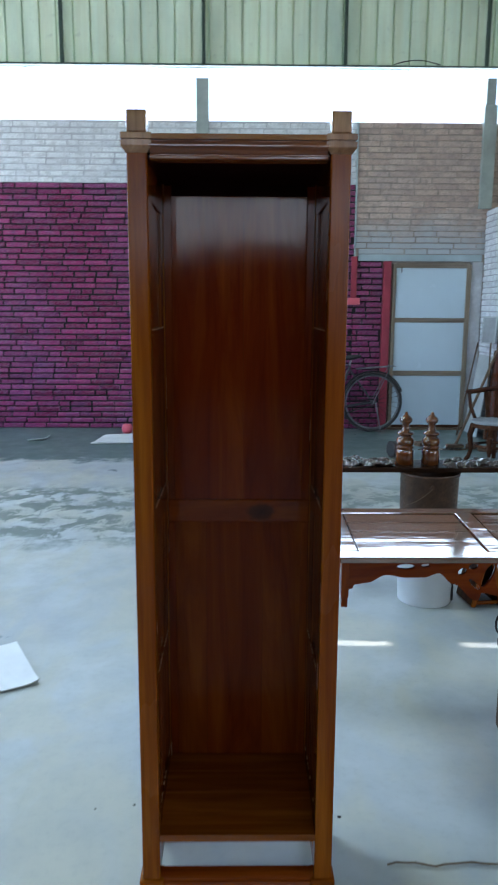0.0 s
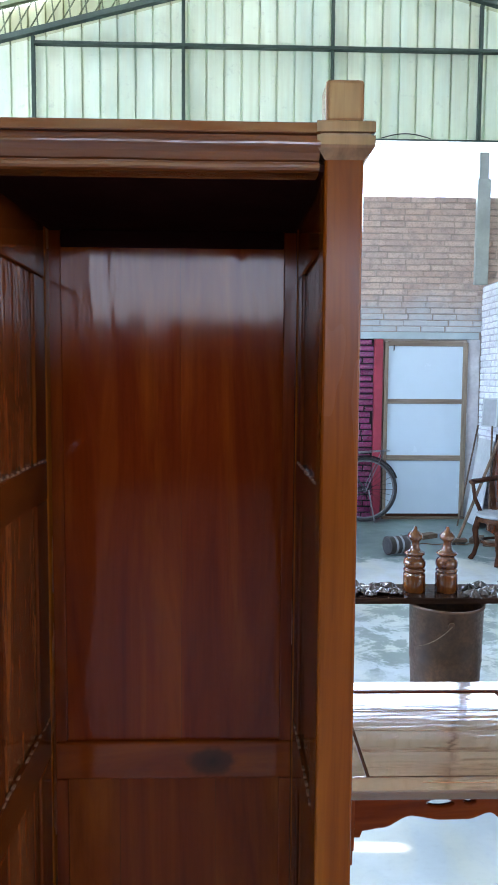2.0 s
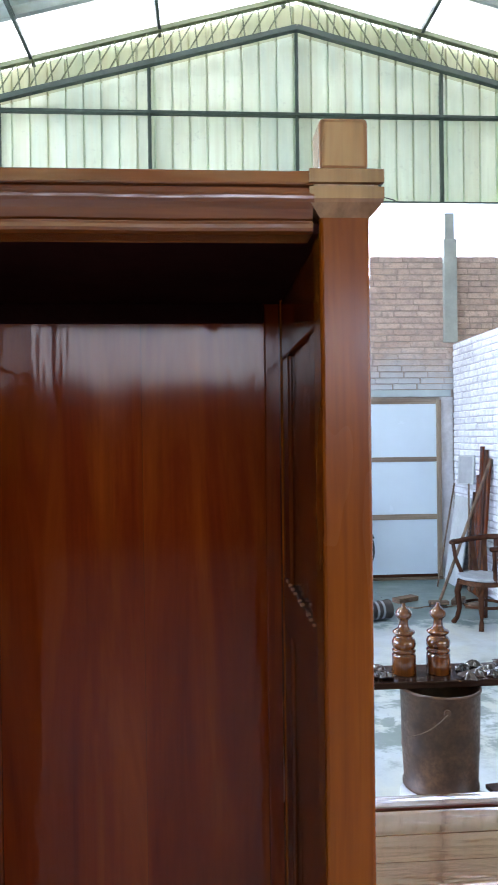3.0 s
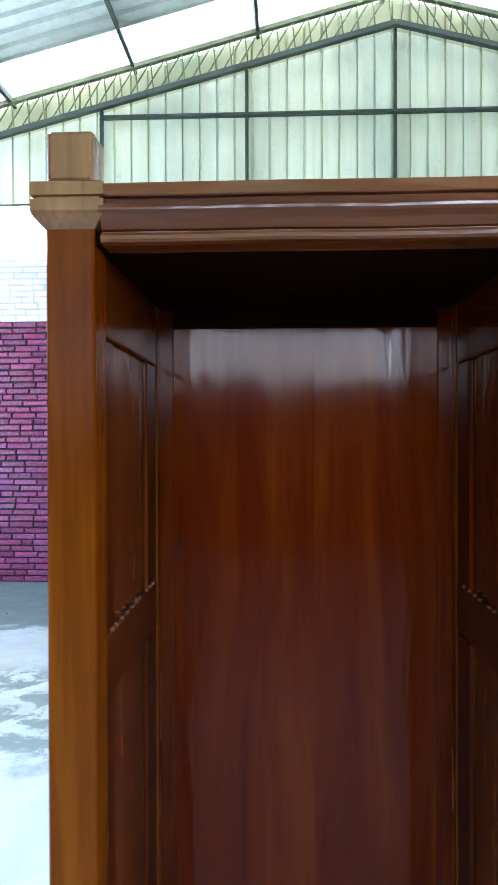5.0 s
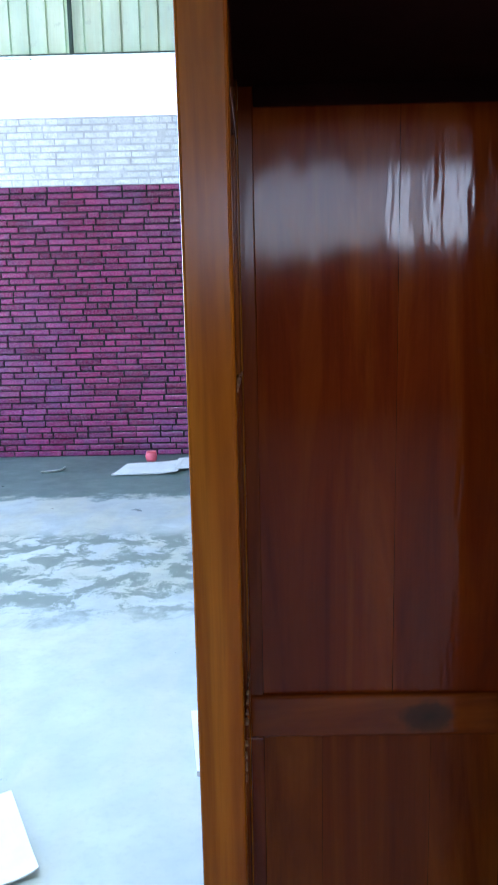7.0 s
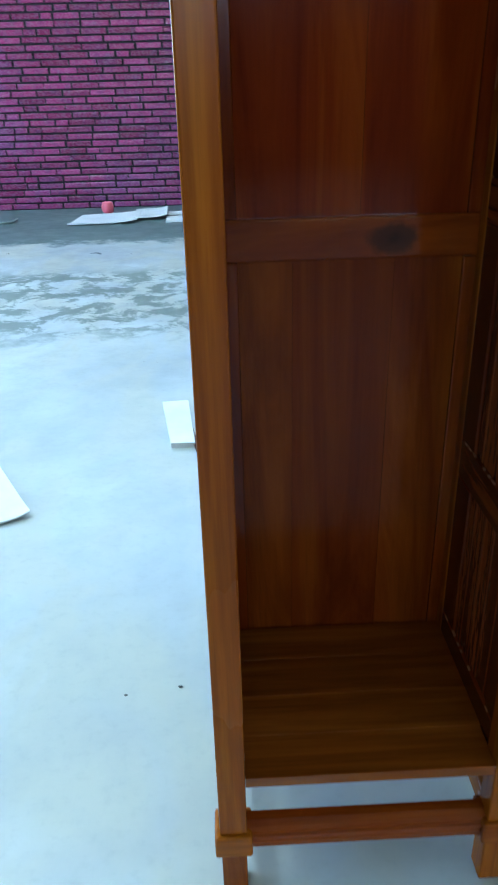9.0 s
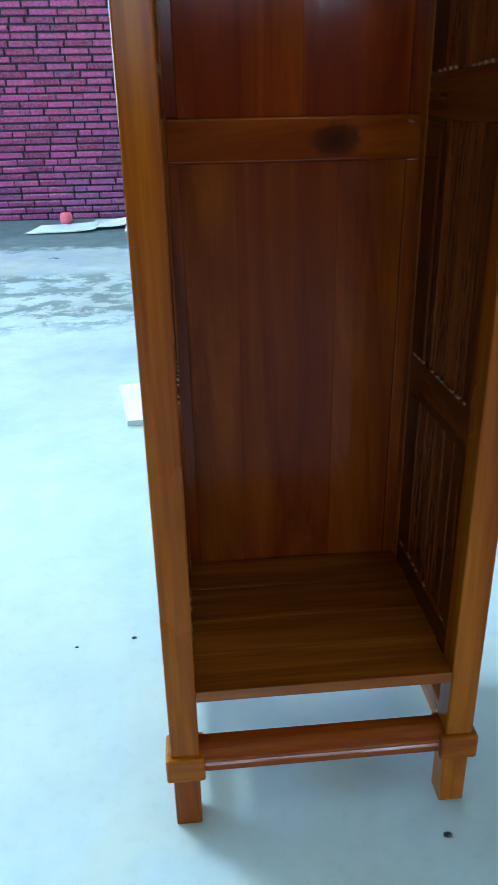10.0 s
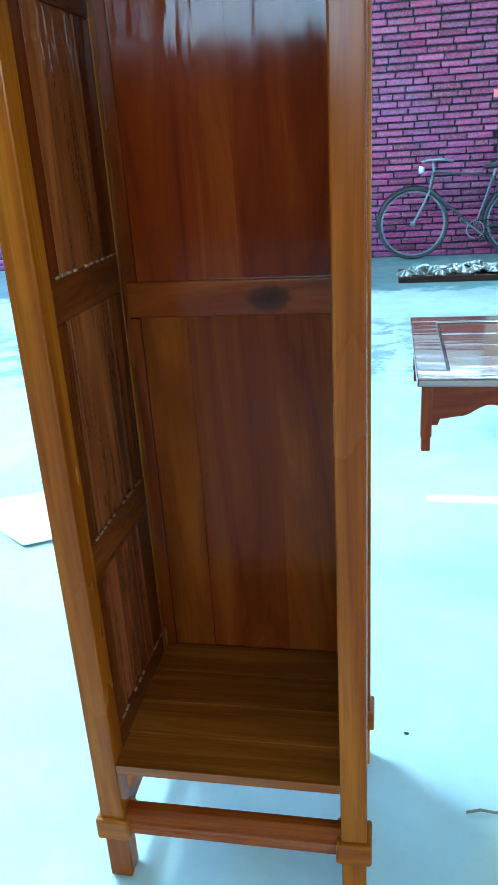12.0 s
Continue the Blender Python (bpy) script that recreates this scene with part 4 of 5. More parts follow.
def make_tin_pail():
    ob = thing("tin_pail", "rusty brown tin pail with a wire handle on a white bucket", "pail", pose(PAIL_X, PAIL_Y, 0.282))
    part("body", lathe([(0, 0.0), (0.137, 0.0), (0.142, 0.004), (0.142, 0.016), (0.137, 0.02), (0.143, 0.14), (0.146, 0.15), (0.144, 0.16), (0.148, 0.365), (0.153, 0.369), (0.153, 0.378), (0.147, 0.380), (0.142, 0.37), (0.134, 0.03), (0, 0.03)], 48), tin, ob, smooth=True)
    part("handle_lug", lathe([(0, 0), (0.013, 0), (0.013, 0.008), (0, 0.008)], 12, pose(-0.022, -0.1475, 0.325, 90)), tin, ob)
    pts = [(-0.022 - 0.125 * u, -0.158 + 0.075 * u * u, 0.323 - 0.105 * u - 0.008 * math.sin(u * 3.1)) for u in [k / 14 for k in range(15)]]
    part("handle", tube(pts, 0.0018, 6), old_wood[0], ob, "bent wire handle")
    return ob


make_white_bucket()
make_tin_pail()


def make_plank():
    bm = box((0.30, 2.105, 0.6625), (2.35, 2.315, 0.6875), 0.004)
    ob = finish(bm, "plank", plank_wood)
    return tagged(ob, "long dark board lying across a tin pail", "plank")


make_plank()
PLANK_Z = 0.6875


def make_finial(x, y, turn):
    ob = thing("turned_finial", "golden brown turned wooden finial standing on the board", "finial", pose(x, y, PLANK_Z, 0, 0, turn), group="turned finials")
    prof = [(0, 0.0), (0.045, 0.0), (0.0465, 0.004), (0.0455, 0.072), (0.044, 0.076), (0.040, 0.078), (0.040, 0.082), (0.0445, 0.085), (0.0455, 0.090), (0.0445, 0.094), (0.039, 0.097), (0.039, 0.100),
            (0.0435, 0.104), (0.046, 0.115), (0.045, 0.127), (0.040, 0.137), (0.033, 0.143), (0.032, 0.150), (0.038, 0.154), (0.043, 0.159), (0.0425, 0.163), (0.036, 0.168), (0.025, 0.174), (0.019, 0.184), (0.0175, 0.205),
            (0.022, 0.213), (0.029, 0.219), (0.032, 0.228), (0.031, 0.236), (0.024, 0.246), (0.014, 0.254), (0.009, 0.258), (0.0085, 0.266), (0.005, 0.272), (0, 0.273)]
    part("body", lathe(prof, 40), finial_wood, ob, smooth=True)
    return ob


make_finial(0.860, 2.21, 20)
make_finial(0.993, 2.205, 75)


def ornament_mesh(name, seed, material):
    """A small carved flower: lobed rim, hollowed petals and a raised boss, in one closed body."""
    rr = random.Random(seed)
    n, rings, steps = rr.choice((5, 6, 7)), 7, 36
    ph = rr.uniform(0, 6.3)
    bm = bmesh.new()
    rows = []
    for i in range(1, rings + 1):
        u = i / rings
        row = []
        for k in range(steps):
            a = 2 * math.pi * k / steps
            lobe = 0.5 + 0.5 * math.cos(n * a + ph)
            r = 0.046 * u * (1 - u * 0.38 * (1 - lobe) + 0.08 * math.sin(3 * a + ph))
            h = 0.020 * math.exp(-(u * 3.2) ** 2) + 0.013 * math.sin(min(1, u * 1.1) * math.pi) * (0.35 + 0.65 * lobe) + 0.003
            row.append(bm.verts.new((r * math.cos(a), r * math.sin(a), h if i < rings else 0.0)))
        rows.append(row)
    top = bm.verts.new((0, 0, 0.024))
    for k in range(steps):
        m = (k + 1) % steps
        bm.faces.new((top, rows[0][k], rows[0][m]))
        for p, q in zip(rows, rows[1:]):
            bm.faces.new((p[k], q[k], q[m], p[m]))
    bm.faces.new(rows[-1][::-1])
    me = bpy.data.meshes.new(name)
    bm.to_mesh(me)
    bm.free()
    for p in me.polygons:
        p.use_smooth = True
    me.materials.append(material)
    return me


ORN = [ornament_mesh("carved_ornament", k, ornament_dark if k % 2 else ornament_pale) for k in range(6)]
rnd = random.Random(4)
spots = [(0.335 + 0.0155 * k + rnd.uniform(-0.008, 0.008), 2.135 + 0.155 * ((k * 0.382) % 1)) for k in range(30)]
spots += [(1.085 + 0.021 * k + rnd.uniform(-0.01, 0.01), 2.135 + 0.155 * ((k * 0.618) % 1)) for k in range(52)]
for k, (x, y) in enumerate(spots):
    pale = k % 2 == 0
    o = new("carved_ornament", ORN[(rnd.randrange(3) * 2) + (0 if pale else 1)])
    s = rnd.uniform(0.6, 0.95)
    tip = rnd.uniform(0, 24)
    o.matrix_world = pose(x, y, PLANK_Z + 0.6 * 0.046 * s * math.sin(radians(tip)), 0, 0, rnd.uniform(0, 360)) @ Matrix.Rotation(radians(tip), 4, "X") @ Matrix.Diagonal((s, s, s, 1))
    tagged(o, "brown glossy carved flower ornament on the board" if pale else "dark glossy carved flower ornament on the board", "ornament", group="carved ornaments on the board")


def make_stool():
    ob = thing("step_stool", "small dark wooden stool with sloping sides behind the table", "stool", pose(1.24, 2.06, 0, 0, 0, 8))
    h = 0.27
    for sx in (-1, 1):
        m = Matrix.Translation((sx * 0.075, 0, 0)) @ Matrix.Rotation(radians(-12) * sx, 4, "Y")
        part("side_board", box((-0.008, -0.09, 0.004), (0.008, 0.09, h - 0.005), 0.002, 2, m), dark_wood[2], ob)
        part("edge_strip", box((-0.011, -0.102, 0.004), (0.011, -0.0905, h - 0.005), 0.002, 2, m), teak[2], ob, "lighter wooden front edge")
    part("back_board", box((-0.055, 0.07, 0.02), (0.055, 0.085, h - 0.02), 0.002), dark_wood[0], ob)
    part("seat_board", box((-0.075, -0.105, h - 0.012), (0.075, 0.1, h + 0.006), 0.003), dark_wood[0], ob)
    part("cross_bar", box((-0.06, -0.092, 0.012), (0.06, -0.08, 0.03), 0.002), teak[0], ob)
    return ob


make_stool()


def make_bicycle():
    ob = thing("bicycle", "old dull black roadster bicycle parked along the red wall", "bicycle", pose(0, 7.33, 0))
    rw, fw, r = (1.605, 0.0, 0.365), (0.535, 0.0, 0.365), 0.345
    for c, nm in ((rw, "rear_wheel"), (fw, "front_wheel")):
        w = part(nm, tube(circle(c, 0.012, 14), 0.02, 8, True), grey_iron, ob)
        part("tyre", tube(circle(c, r, 64), 0.017, 8, True), rubber, w)
        part("rim", tube(circle(c, r - 0.026, 64), 0.010, 6, True), grey_iron, w)
        sp = bmesh.new()
        for k in range(28):
            a = 2 * math.pi * k / 28
            b = a + (0.55 if k % 2 else -0.55)
            s = 0.03 if k % 4 < 2 else -0.03
            tube([(c[0] + 0.02 * math.cos(b), s, c[2] + 0.02 * math.sin(b)), (c[0] + (r - 0.03) * math.cos(a), 0, c[2] + (r - 0.03) * math.sin(a))], 0.0022, 4, bm=sp)
        part("spokes", sp, black_iron, w)
        part("mudguard", tube(circle(c, r + 0.028, 30, "y", 20 if nm == "rear_wheel" else 40, 215 if nm == "rear_wheel" else 190), 0.010, 6), black_iron, ob)
    bb, seat, head_t, head_b = (1.16, 0, 0.29), (1.32, 0, 0.80), (0.735, 0, 0.86), (0.70, 0, 0.70)
    fr = bmesh.new()
    for a, b, q in ((bb, seat, 0.015), (seat, head_t, 0.013), (bb, head_b, 0.015), (head_t, head_b, 0.018)):
        tube([a, b], q, 8, bm=fr)
    for s in (-0.05, 0.05):
        tube([(bb[0], s * 0.6, bb[2]), (rw[0], s, rw[2])], 0.009, 6, bm=fr)
        tube([(seat[0], s * 0.4, seat[2] - 0.04), (rw[0], s, rw[2])], 0.008, 6, bm=fr)
    part("frame", fr, bike_paint, ob)
    fk = bmesh.new()
    for s in (-0.05, 0.05):
        tube([(0.695, s * 0.6, 0.69), (0.64, s, 0.56), (fw[0], s, fw[2])], 0.009, 6, bm=fk)
    part("fork", fk, grey_iron, ob)
    part("handlebar", tube([(0.90, -0.24, 0.965), (0.80, -0.25, 0.985), (0.66, -0.19, 0.985), (0.62, -0.09, 0.965), (0.70, 0.0, 0.96), (0.62, 0.07, 0.965), (0.66, 0.13, 0.985), (0.80, 0.18, 0.985), (0.90, 0.17, 0.965)], 0.011, 8), grey_iron, ob)
    part("stem", tube([head_t, (0.72, 0, 0.965)], 0.012, 8), grey_iron, ob)
    part("headlamp", lathe([(0, 0), (0.025, 0.005), (0.038, 0.04), (0.04, 0.055), (0, 0.06)], 16, pose(0.64, 0, 0.89, 0, -90, 0)), white_plastic, ob, "pale round headlamp", True)
    sd = bmesh.new()
    bmesh.ops.create_icosphere(sd, subdivisions=3, radius=1.0)
    for v in sd.verts:
        w = 0.045 + 0.045 * max(0, v.co.x * 0.5 + 0.5)
        v.co = Vector((1.335 + 0.13 * v.co.x, w * v.co.y, 0.90 + 0.03 * v.co.z + 0.015 * v.co.x))
    part("saddle", sd, rubber, ob, smooth=True)
    part("seat_post", tube([seat, (1.335, 0, 0.895)], 0.012, 8), grey_iron, ob)
    rk = bmesh.new()
    for s in (-0.06, 0.06):
        tube([(1.40, s, 0.765), (1.86, s, 0.80)], 0.006, 6, bm=rk)
        tube([(1.80, s, 0.795), (rw[0], s * 1.1, rw[2])], 0.005, 6, bm=rk)
    for k in range(5):
        x = 1.44 + 0.1 * k
        tube([(x, -0.06, 0.768 + 0.0076 * k), (x, 0.06, 0.768 + 0.0076 * k)], 0.005, 6, bm=rk)
    part("rack", rk, grey_iron, ob)
    part("chainwheel", tube(circle((bb[0], -0.05, bb[2]), 0.085, 28), 0.006, 6, True), grey_iron, ob)
    part("chain", tube([(bb[0], -0.052, bb[2] + 0.085), (rw[0], -0.052, rw[2] + 0.035), (rw[0] + 0.035, -0.052, rw[2]), (rw[0], -0.052, rw[2] - 0.035), (bb[0], -0.052, bb[2] - 0.085)], 0.006, 5), black_iron, ob)
    part("crank", tube([(bb[0] - 0.12, -0.075, bb[2] + 0.10), (bb[0], -0.07, bb[2]), (bb[0], 0.07, bb[2]), (bb[0] + 0.12, 0.075, bb[2] - 0.10)], 0.008, 6), grey_iron, ob)
    for s, q in ((-1, 1), (1, -1)):
        part("pedal", box((bb[0] - 0.12 * q - 0.04, s * 0.11 - 0.035, bb[2] + 0.10 * q - 0.011), (bb[0] - 0.12 * q + 0.04, s * 0.11 + 0.035, bb[2] + 0.10 * q + 0.011), 0.004), rubber, ob)
    part("stand", tube([(rw[0] + 0.03, -0.06, rw[2]), (rw[0] + 0.10, -0.09, 0.004)], 0.008, 6), grey_iron, ob)
    return ob


make_bicycle()


def make_chair():
    ob = thing("armchair", "old grey brown wooden round-back armchair beside the partition", "chair", pose(2.47, 5.52, 0, 0, 0, 22))
    part("seat", lathe([(0, 0.392), (0.205, 0.392), (0.220, 0.398), (0.220, 0.412), (0.210, 0.420), (0.17, 0.417), (0, 0.414)], 36), panel_grey, ob, "pale worn round seat")
    part("seat_rim", lathe([(0.17, 0.352), (0.212, 0.352), (0.212, 0.391), (0.17, 0.391), (0.17, 0.352)], 36), dark_wood[0], ob)
    for x, y in ((-0.15, -0.13), (-0.15, 0.13), (0.13, -0.15), (0.14, 0.14)):
        bow = [(x * 0.95, y * 0.95, 0.37), (x * 1.1, y * 1.1, 0.27), (x * 1.02, y * 1.02, 0.13), (x * 1.12, y * 1.12, 0.05), (x * 1.3, y * 1.3, 0.0)]
        part("leg", tube(bow, [0.031, 0.029, 0.022, 0.021, 0.022], 8), dark_wood[2], ob)
    part("stretcher", tube(circle((0, 0, 0.17), 0.165, 30, "z"), 0.014, 6, True), dark_wood[0], ob)
    # bent arm and back rail, open towards -x

    def rail(a):
        return Vector((0.285 * math.cos(a) - 0.03 + 0.02 * max(0.0, -math.cos(a)), 0.265 * math.sin(a), 0.675 + 0.045 * max(0.0, math.cos(a))))
    part("arm_rail", tube([rail(radians(-118 + 236 * k / 30)) for k in range(31)], [0.018] + [0.024] * 29 + [0.018], 8), dark_wood[0], ob, "bent wooden arm and back rail")
    for k in range(7):
        a = radians(-66 + 132 * k / 6)
        top = rail(a)
        foot = Vector((0.195 * math.cos(a), 0.19 * math.sin(a), 0.40))
        mid = (top + foot) / 2 + Vector((0.018 * math.cos(a), 0.018 * math.sin(a), 0))
        slat = bmesh.new()
        side = Vector((-math.sin(a), math.cos(a), 0)) * 0.021
        out = Vector((math.cos(a), math.sin(a), 0)) * 0.006
        prev = None
        for p in (foot, (foot + mid) / 2 + out, mid, (top + mid) / 2 + out, top):
            ring = [slat.verts.new(q) for q in (p - side - out, p + side - out, p + side + out, p - side + out)]
            if prev:
                for j in range(4):
                    slat.faces.new((prev[j], prev[(j + 1) % 4], ring[(j + 1) % 4], ring[j]))
            else:
                slat.faces.new(ring[::-1])
            prev = ring
        slat.faces.new(prev)
        part("slat", slat, dark_wood[2], ob)
    for sgn in (-1, 1):
        part("arm_post", tube([(-0.06, sgn * 0.19, 0.39), (-0.10, sgn * 0.235, 0.53), (-0.12, sgn * 0.245, 0.665)], 0.018, 6), dark_wood[2], ob)
    return ob


make_chair()

for k, (y, x, top, w, tilt) in enumerate(((6.62, 2.80, 1.49, 0.07, 3.0), (6.53, 2.78, 1.46, 0.06, 3.6), (6.72, 2.79, 1.20, 0.09, 3.4), (6.83, 2.78, 1.02, 0.08, 4.0), (6.44, 2.77, 1.38, 0.05, 4.2))):
    t = radians(tilt)
    m = Matrix.Translation((PART_X - 0.004 - 0.03 - math.sin(t) * top, y, 0.0)) @ Matrix.Rotation(t, 4, "Y")
    bm = box((0.0, -w / 2, 0.002), (0.024, w / 2, top), 0.003, 2, m)
    ob = finish(bm, "leaning_board", side_wood_z if k % 2 == 0 else dark_wood[2])
    tagged(ob, "reddish brown board leaning upright on the whitewashed wall" if k % 2 == 0 else "dark board leaning upright on the whitewashed wall", "board", group="boards leaning on the partition")


def make_broom():
    ob = thing("broom", "long-handled broom leaning on the whitewashed wall", "broom")
    a, b = Vector((2.30, 6.18, 0.05)), Vector((2.895, 6.41, 1.363))
    part("handle", tube([a, b], 0.015, 8), old_wood[2], ob)
    part("head", box((2.20, 6.13, 0.028), (2.38, 6.21, 0.062), 0.008), old_wood[0], ob)
    br = bmesh.new()
    rr = random.Random(3)
    for k in range(60):
        x, y = rr.uniform(2.205, 2.375), rr.uniform(6.135, 6.205)
        tube([(x, y, 0.03), (x + rr.uniform(-0.01, 0.01), y + rr.uniform(-0.01, 0.01), 0.001)], 0.003, 4, bm=br)
    tagged(part("bristles", br, rubber, ob), kind="stuff")
    return ob


make_broom()


def make_panel_stand():
    """A small framed panel on splayed legs, leaning on the wall."""
    ob = thing("framed_panel", "small grey framed panel on splayed legs against the wall", "panel")
    m = Matrix.Translation((2.835, 6.96, 1.09)) @ Matrix.Rotation(radians(28), 4, "Z") @ Matrix.Rotation(radians(4), 4, "Y")
    part("board", box((0.004, -0.088, 0.0), (0.012, 0.088, 0.29), 0.002, 2, m), panel_grey, ob)
    for lo, hi in (((0, -0.112, 0), (0.018, -0.088, 0.305)), ((0, 0.088, 0), (0.018, 0.102, 0.305))):
        part("upright", box(lo, hi, 0.002, 2, m), grey_card, ob)
    for z in (-0.004, 0.29):
        part("crossbar", box((0, -0.088, z), (0.018, 0.088, z + 0.014), 0.002, 2, m), grey_card, ob)
    part("leg", tube([(2.855, 6.90, 1.10), (2.82, 6.82, 0.0)], 0.010, 6), old_wood[2], ob)
    part("leg", tube([(2.76, 7.06, 1.10), (2.58, 7.10, 0.0)], 0.010, 6), old_wood[2], ob)
    return ob


make_panel_stand()

t = radians(8)
m = Matrix.Translation((PART_X - 0.012 - 0.02 - math.sin(t) * 0.95, 7.17, 0.0)) @ Matrix.Rotation(t, 4, "Y")
bm = box((0, -0.23, 0.003), (0.012, 0.23, 0.95), 0.002, 2, m)
tagged(finish(bm, "pale_board", grey_card), "pale grey sheet of board leaning in the corner", "board")


def make_paint_tin():
    m = pose(1.62, 5.77, 0.088, 0, 90, 20)
    ob = thing("paint_tin", "striped paint tin lying on its side on the floor", "tin", m)
    part("body", lathe([(0, -0.11), (0.078, -0.11), (0.084, -0.107), (0.084, -0.098), (0.08, -0.095), (0.08, 0.095), (0.084, 0.098), (0.084, 0.107), (0.078, 0.11), (0, 0.104)], 32), black_tin, ob, smooth=True)
    for z in (-0.055, 0.005):
        part("stripe", lathe([(0.0806, z), (0.0822, z + 0.001), (0.0822, z + 0.022), (0.0806, z + 0.023)], 32), panel_grey, ob)
    # flat dark disc that paints the shade inside an open tin
    part("mouth", lathe([(0, -0.1135), (0.068, -0.1135), (0.070, -0.1105), (0, -0.1105)], 24), rubber, ob, "dark disc for the shaded inside of the tin")
    return ob


make_paint_tin()

for k, (x, y, rz, l) in enumerate(((2.05, 6.45, 30, 0.26), (2.62, 6.1, -20, 0.2), (2.53, 6.32, 60, 0.22))):
    bm = box((-l / 2, -0.05, 0.0), (l / 2, 0.05, 0.045), 0.004, 2, pose(x, y, 0.001, 0, 0, rz))
    tagged(finish(bm, "wood_offcut", old_wood[0]), "grey sawn wood offcut on the floor", "offcut", group="wood offcuts")

bm = tube([(1.90 + 0.05 * k, 6.15 + 0.03 * math.sin(k * 1.3), 0.008 + 0.004 * abs(math.sin(k))) for k in range(12)], 0.006, 5)
tagged(finish(bm, "stick", old_wood[0]), "crooked thin stick on the floor", "stick")


# boards, paper and bits on the open floor
def sheet(name, corners, z, th, material, label, category, curl=0.0):
    bm = bmesh.new()
    n = 8
    a, b, c, d = [Vector(p) for p in corners]
    grid = []
    for i in range(n + 1):
        row = []
        for j in range(n + 1):
            u, v = i / n, j / n
            p = (a * (1 - u) + b * u) * (1 - v) + (d * (1 - u) + c * u) * v
            lift = curl * (max(0, u - 0.6) ** 2 + max(0, 0.3 - v) ** 2) * 4
            row.append(bm.verts.new((p.x, p.y, z + lift)))
        grid.append(row)
    for i in range(n):
        for j in range(n):
            bm.faces.new((grid[i][j], grid[i + 1][j], grid[i + 1][j + 1], grid[i][j + 1]))
    ret = bmesh.ops.extrude_face_region(bm, geom=list(bm.faces))
    for g in ret["geom"]:
        if isinstance(g, bmesh.types.BMVert):
            g.co.z += th
    return tagged(finish(bm, name, material), label, category)


sheet("white_sheet", [(-0.925, 1.115), (-0.793, 1.19), (-0.985, 1.54), (-1.32, 1.42)], 0.001, 0.004, white_card, "white sheet of board lying on the floor", "sheet", 0.02)
sheet("short_plank", [(-0.393, 1.625), (-0.308, 1.625), (-0.345, 2.02), (-0.447, 2.01)], 0.0, 0.02, white_card, "short pale plank lying on the floor", "plank")
bm = tube([(-0.283, 1.497, 0.006), (-0.30, 1.60, 0.008), (-0.33, 1.80, 0.007), (-0.345, 1.95, 0.007)], [0.006, 0.009, 0.008, 0.005], 6)
tagged(finish(bm, "stick", dark_wood[1]), "thin dark stick beside the short plank", "stick")
sheet("card_strip", [(-1.615, 6.42), (-0.98, 6.47), (-0.98, 7.12), (-1.56, 7.0)], 0.002, 0.012, white_card, "white board strip on the damp floor", "board", 0.03)
sheet("card_strip", [(-1.02, 6.62), (-0.70, 6.64), (-0.72, 7.24), (-1.04, 7.20)], 0.0165, 0.012, white_card, "white board strip lapped over another", "board", 0.03)
sheet("card_strip", [(-0.70, 6.46), (-0.10, 6.52), (-0.10, 6.78), (-0.71, 6.76)], 0.002, 0.014, white_card, "white board strip on the damp floor", "board")
sheet("card_strip", [(-0.70, 6.90), (-0.10, 6.95), (-0.10, 7.08), (-0.71, 7.06)], 0.002, 0.014, white_card, "white board strip on the damp floor", "board")
bm = lathe([(0, 0), (0.05, 0.0), (0.062, 0.03), (0.064, 0.06), (0.056, 0.09), (0.05, 0.105), (0.045, 0.105), (0, 0.10)], 24, pose(-1.335, 7.20, 0))
tagged(finish(bm, "pink_cup", pink_plastic, smooth=True), "small pink plastic cup near the wall", "cup")
sheet("paper_scrap", [(-2.36, 6.62), (-2.14, 6.70), (-2.16, 6.82), (-2.36, 6.74)], 0.001, 0.002, white_card, "scrap of white paper on the damp floor", "paper", 0.05)

rnd = random.Random(9)
for x, y, s in ((-0.312, 0.457, 0.0035), (-0.427, 0.44, 0.0028), (0.179, -0.059, 0.0046), (0.30, 0.40, 0.004), (-1.06, 0.93, 0.006)):
    bm = bmesh.new()
    bmesh.ops.create_icosphere(bm, subdivisions=2, radius=1.0)
    for v in bm.verts:
        v.co = Vector((v.co.x * s * 1.5, v.co.y * s, (v.co.z * 0.5 + 0.5) * s)) * (1 + 0.25 * noise.noise(v.co * 2 + Vector((x, y, 0)) * 9))
    low = min(v.co.z for v in bm.verts)
    bmesh.ops.translate(bm, verts=bm.verts, vec=(x, y, -low))
    tagged(finish(bm, "floor_crumb", black_iron), "small dark crumb of dirt on the concrete", "crumb", group="crumbs on the floor")
pts = [(0.405 + 0.026 * k, 0.205 + 0.006 * math.sin(k * 0.9) + 0.003 * math.sin(2.3 * k), 0.004 + 0.003 * abs(math.sin(k * 0.7))) for k in range(22)]
tagged(finish(tube(pts, 0.0028, 5), "twig", twig_brown), "thin crooked dry twig on the floor", "twig")

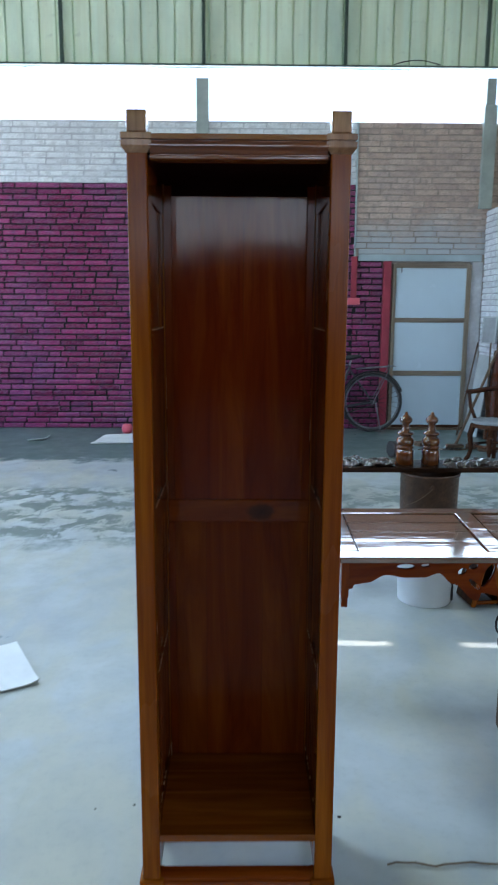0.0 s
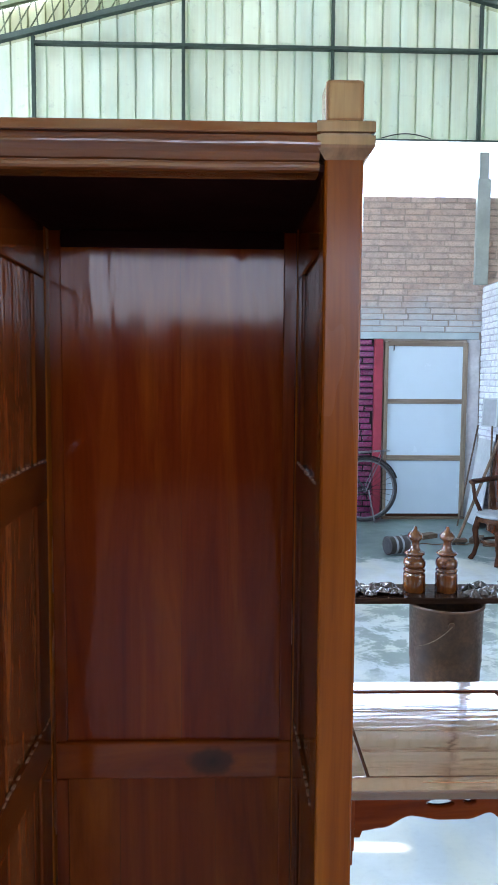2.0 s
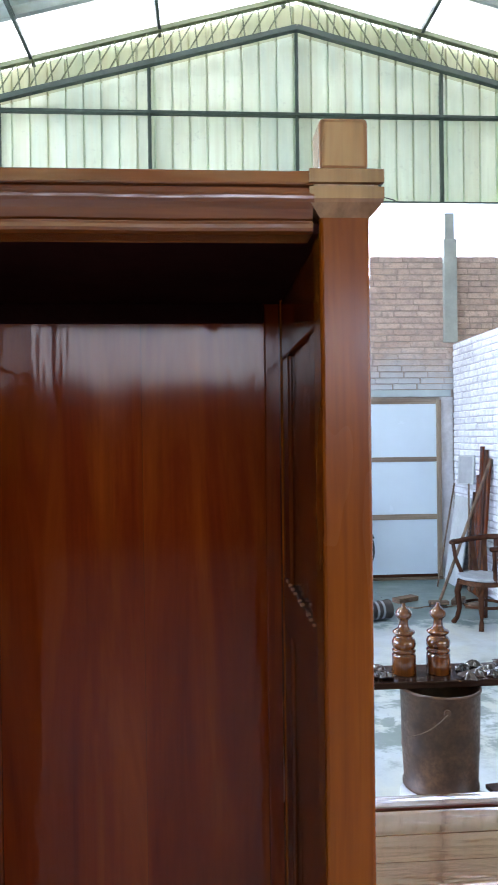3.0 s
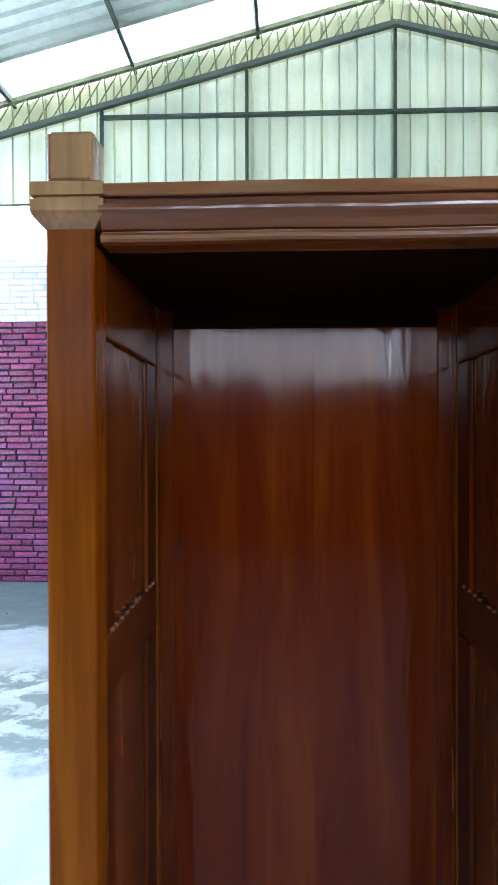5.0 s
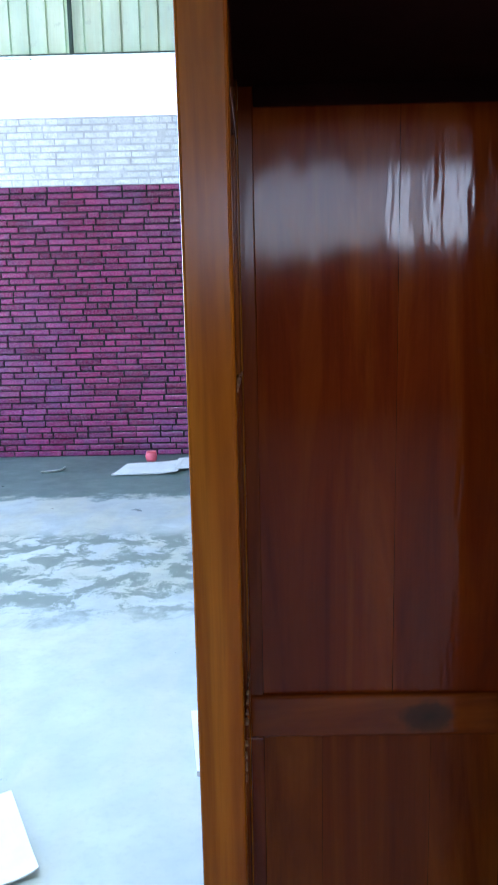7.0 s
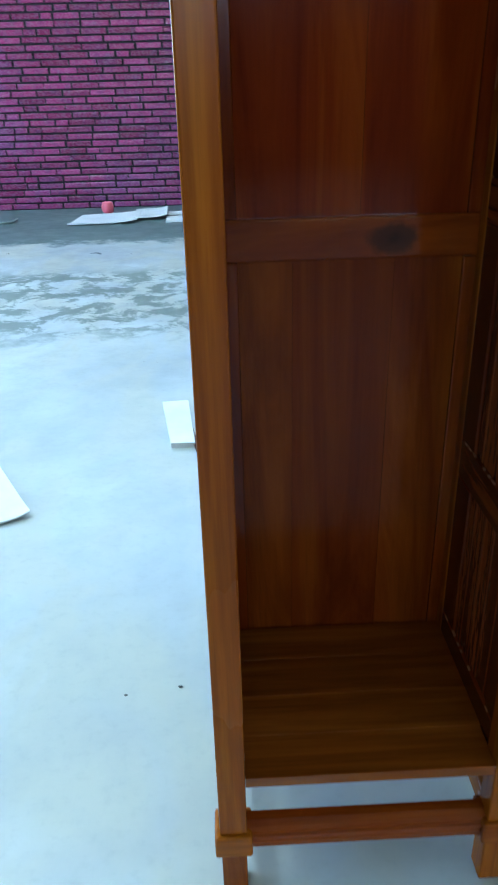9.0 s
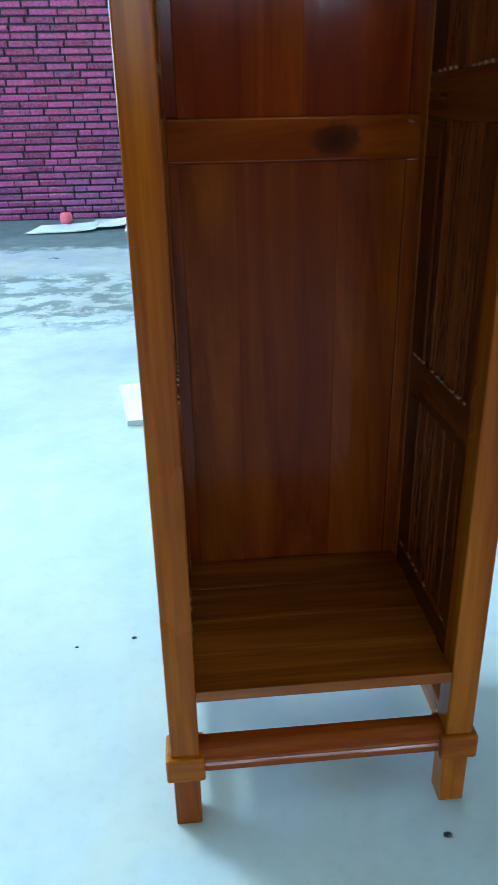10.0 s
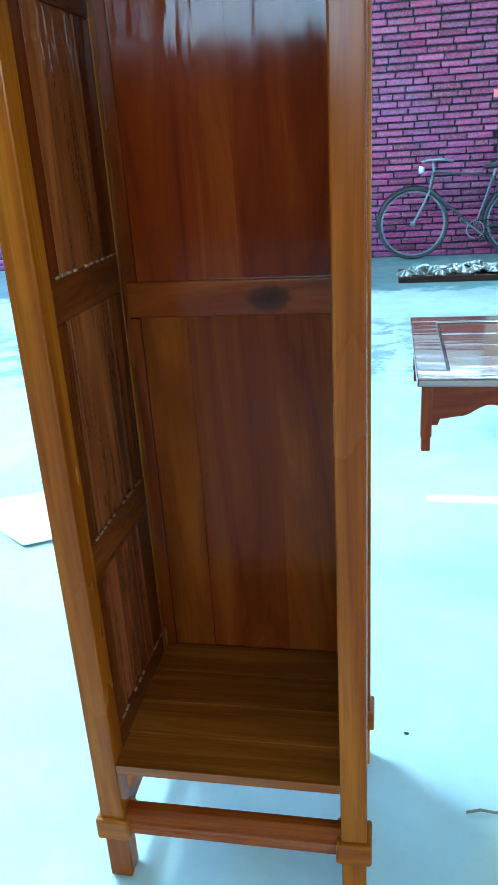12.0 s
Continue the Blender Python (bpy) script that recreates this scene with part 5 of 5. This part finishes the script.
# fittings on the far wall
tagged(finish(tube([(1.372, Y_WALL - 0.012, 2.08), (1.370, Y_WALL - 0.012, 3.60)], 0.010, 8), "conduit", lintel_plaster), "grey conduit pipe up the brick wall", "pipe", kind="structure")
tagged(finish(box((1.335, Y_WALL - 0.03, 1.60), (1.405, Y_WALL - 0.001, 2.085), 0.006), "conduit_cover", pier_red), "red painted strip cover on the wall", "trim", kind="structure")
box_ob = thing("switch_box", "small pink switch box on the red wall", "switch box")
part("body", box((1.30, Y_WALL - 0.05, 1.52), (1.445, Y_WALL - 0.001, 1.60), 0.006), pink_plastic, box_ob)
part("cover", box((1.315, Y_WALL - 0.056, 1.53), (1.43, Y_WALL - 0.0505, 1.59), 0.003), pink_plastic, box_ob)
bm = tube([(1.75 + 0.06 * k, Y_WALL - 0.02, 4.215 + 0.05 * math.sin(math.pi * k / 9)) for k in range(10)], 0.006, 5)
tagged(finish(bm, "cable", black_iron), "black cable looped over the sheet edge", "cable", kind="structure")


# ---------------------------------------------------------------- bricks
def courses(x0, x1, z0, z1, seed, pitch=0.268, high=0.0677, gap=0.016):
    """Running bond: rows of (x, z, length, height)."""
    rr = random.Random(seed)
    out = []
    row = 0
    z = z0
    while z + high * 0.6 < z1:
        x = x0 - pitch * (0.5 if row % 2 else 0.0) - rr.uniform(0, 0.11)
        while x < x1:
            l = pitch * (0.5 if rr.random() < 0.13 else 1.0) + rr.uniform(-0.012, 0.012)
            a, b = max(x, x0), min(x + l - gap, x1)
            if b - a > 0.03:
                out.append((a, z + gap * 0.5 + rr.uniform(-0.002, 0.002), b - a, min(high - gap + rr.uniform(-0.003, 0.003), z1 - z - gap * 0.5)))
            x += l
        z += high
        row += 1
    return out


def brick_shape(length, height, depth, rr):
    """Corner points and faces of one worn brick: front at y = 0, back at y = depth."""
    c, up = 0.005, 0.011
    w = lambda q: rr.uniform(-q, q)
    back = [(0, depth, 0), (length, depth, 0), (length, depth, height), (0, depth, height)]
    mid = [(0, c, 0), (length, c, 0), (length, c + 0.004, height), (0, c + 0.004, height)]
    front = [(c + w(0.002), w(0.0025), c + w(0.002)), (length - c + w(0.002), w(0.0025), c + w(0.002)), (length - c + w(0.002), w(0.003), height - up + w(0.004)), (c + w(0.002), w(0.003), height - up + w(0.004))]
    faces = []
    for k in range(4):
        n = (k + 1) % 4
        faces += [(k, n, 4 + n, 4 + k), (4 + k, 4 + n, 8 + n, 8 + k)]
    faces.append((8, 9, 10, 11))
    return back + mid + front, faces


def lay(wall, rows, material, turn, near, seed, label, gapped=True):
    """Lays bricks on a wall: those in the near stretch are parts of their own, the rest one joined part."""
    rr = random.Random(seed)
    shared = {}
    verts, faces = [], []
    count = 0
    for x, z, l, h in rows:
        depth = J + 0.004
        if near(x + l / 2, z) and count < 300:
            key = (round(l / 0.02), rr.randrange(3))
            if key not in shared:
                v, f = brick_shape(key[0] * 0.02, 0.0502 if gapped else 0.058, depth, rr)
                me = bpy.data.meshes.new("brick")
                me.from_pydata(v, [], f)
                me.materials.append(material)
                shared[key] = me
            o = new("brick", shared[key])
            o.matrix_world = turn @ pose(x, rr.uniform(-0.002, 0.002), z, 0, 0, 0)
            o.parent = wall
            count += 1
        else:
            v, f = brick_shape(l, h, depth, rr)
            dy = rr.uniform(-0.002, 0.002)
            base = len(verts)
            verts += [tuple(turn @ Vector((p[0] + x, p[1] + dy, p[2] + z))) for p in v]
            faces += [tuple(i + base for i in q) for q in f]
    if verts:
        me = bpy.data.meshes.new("brickwork")
        me.from_pydata(verts, [], faces)
        me.materials.append(material)
        o = new("brickwork", me)
        o.parent = wall
        tagged(o, label, kind="stuff")


ON_FAR = Matrix.Translation((0, Y_WALL, 0))
ON_PART = Matrix.Translation((PART_X, 0, 0)) @ Matrix.Rotation(radians(-90), 4, "Z")
lay(wall_far, courses(-4.6, -0.507, 0, 2.94, 11) + courses(-0.355, 1.36, 0, 2.94, 12) + courses(1.37, 1.72, 0, 2.06, 13), brick_red, ON_FAR,
    lambda x, z: (-2.25 < x < -0.5 and z < 1.95), 21, "red painted bricks")
lay(wall_far, courses(-4.6, 1.36, 2.912, 3.62, 14, gap=0.012), brick_limed, ON_FAR, lambda x, z: -2.3 < x < -0.1, 22, "limed grey bricks")
lay(wall_far, courses(1.385, 5.2, 2.115, 3.62, 15, gap=0.008), brick_grey, ON_FAR, lambda x, z: 1.385 < x < 2.85, 23, "bare grey brown bricks", False)
lay(wall_part, [(-7.53 + (x - 0), z, l, h) for x, z, l, h in courses(0, 4.3, 0, 2.64, 16, pitch=0.255, high=0.069, gap=0.011)], brick_white, ON_PART,
    lambda x, z: -7.6 < x < -5.75, 24, "whitewashed bricks", False)
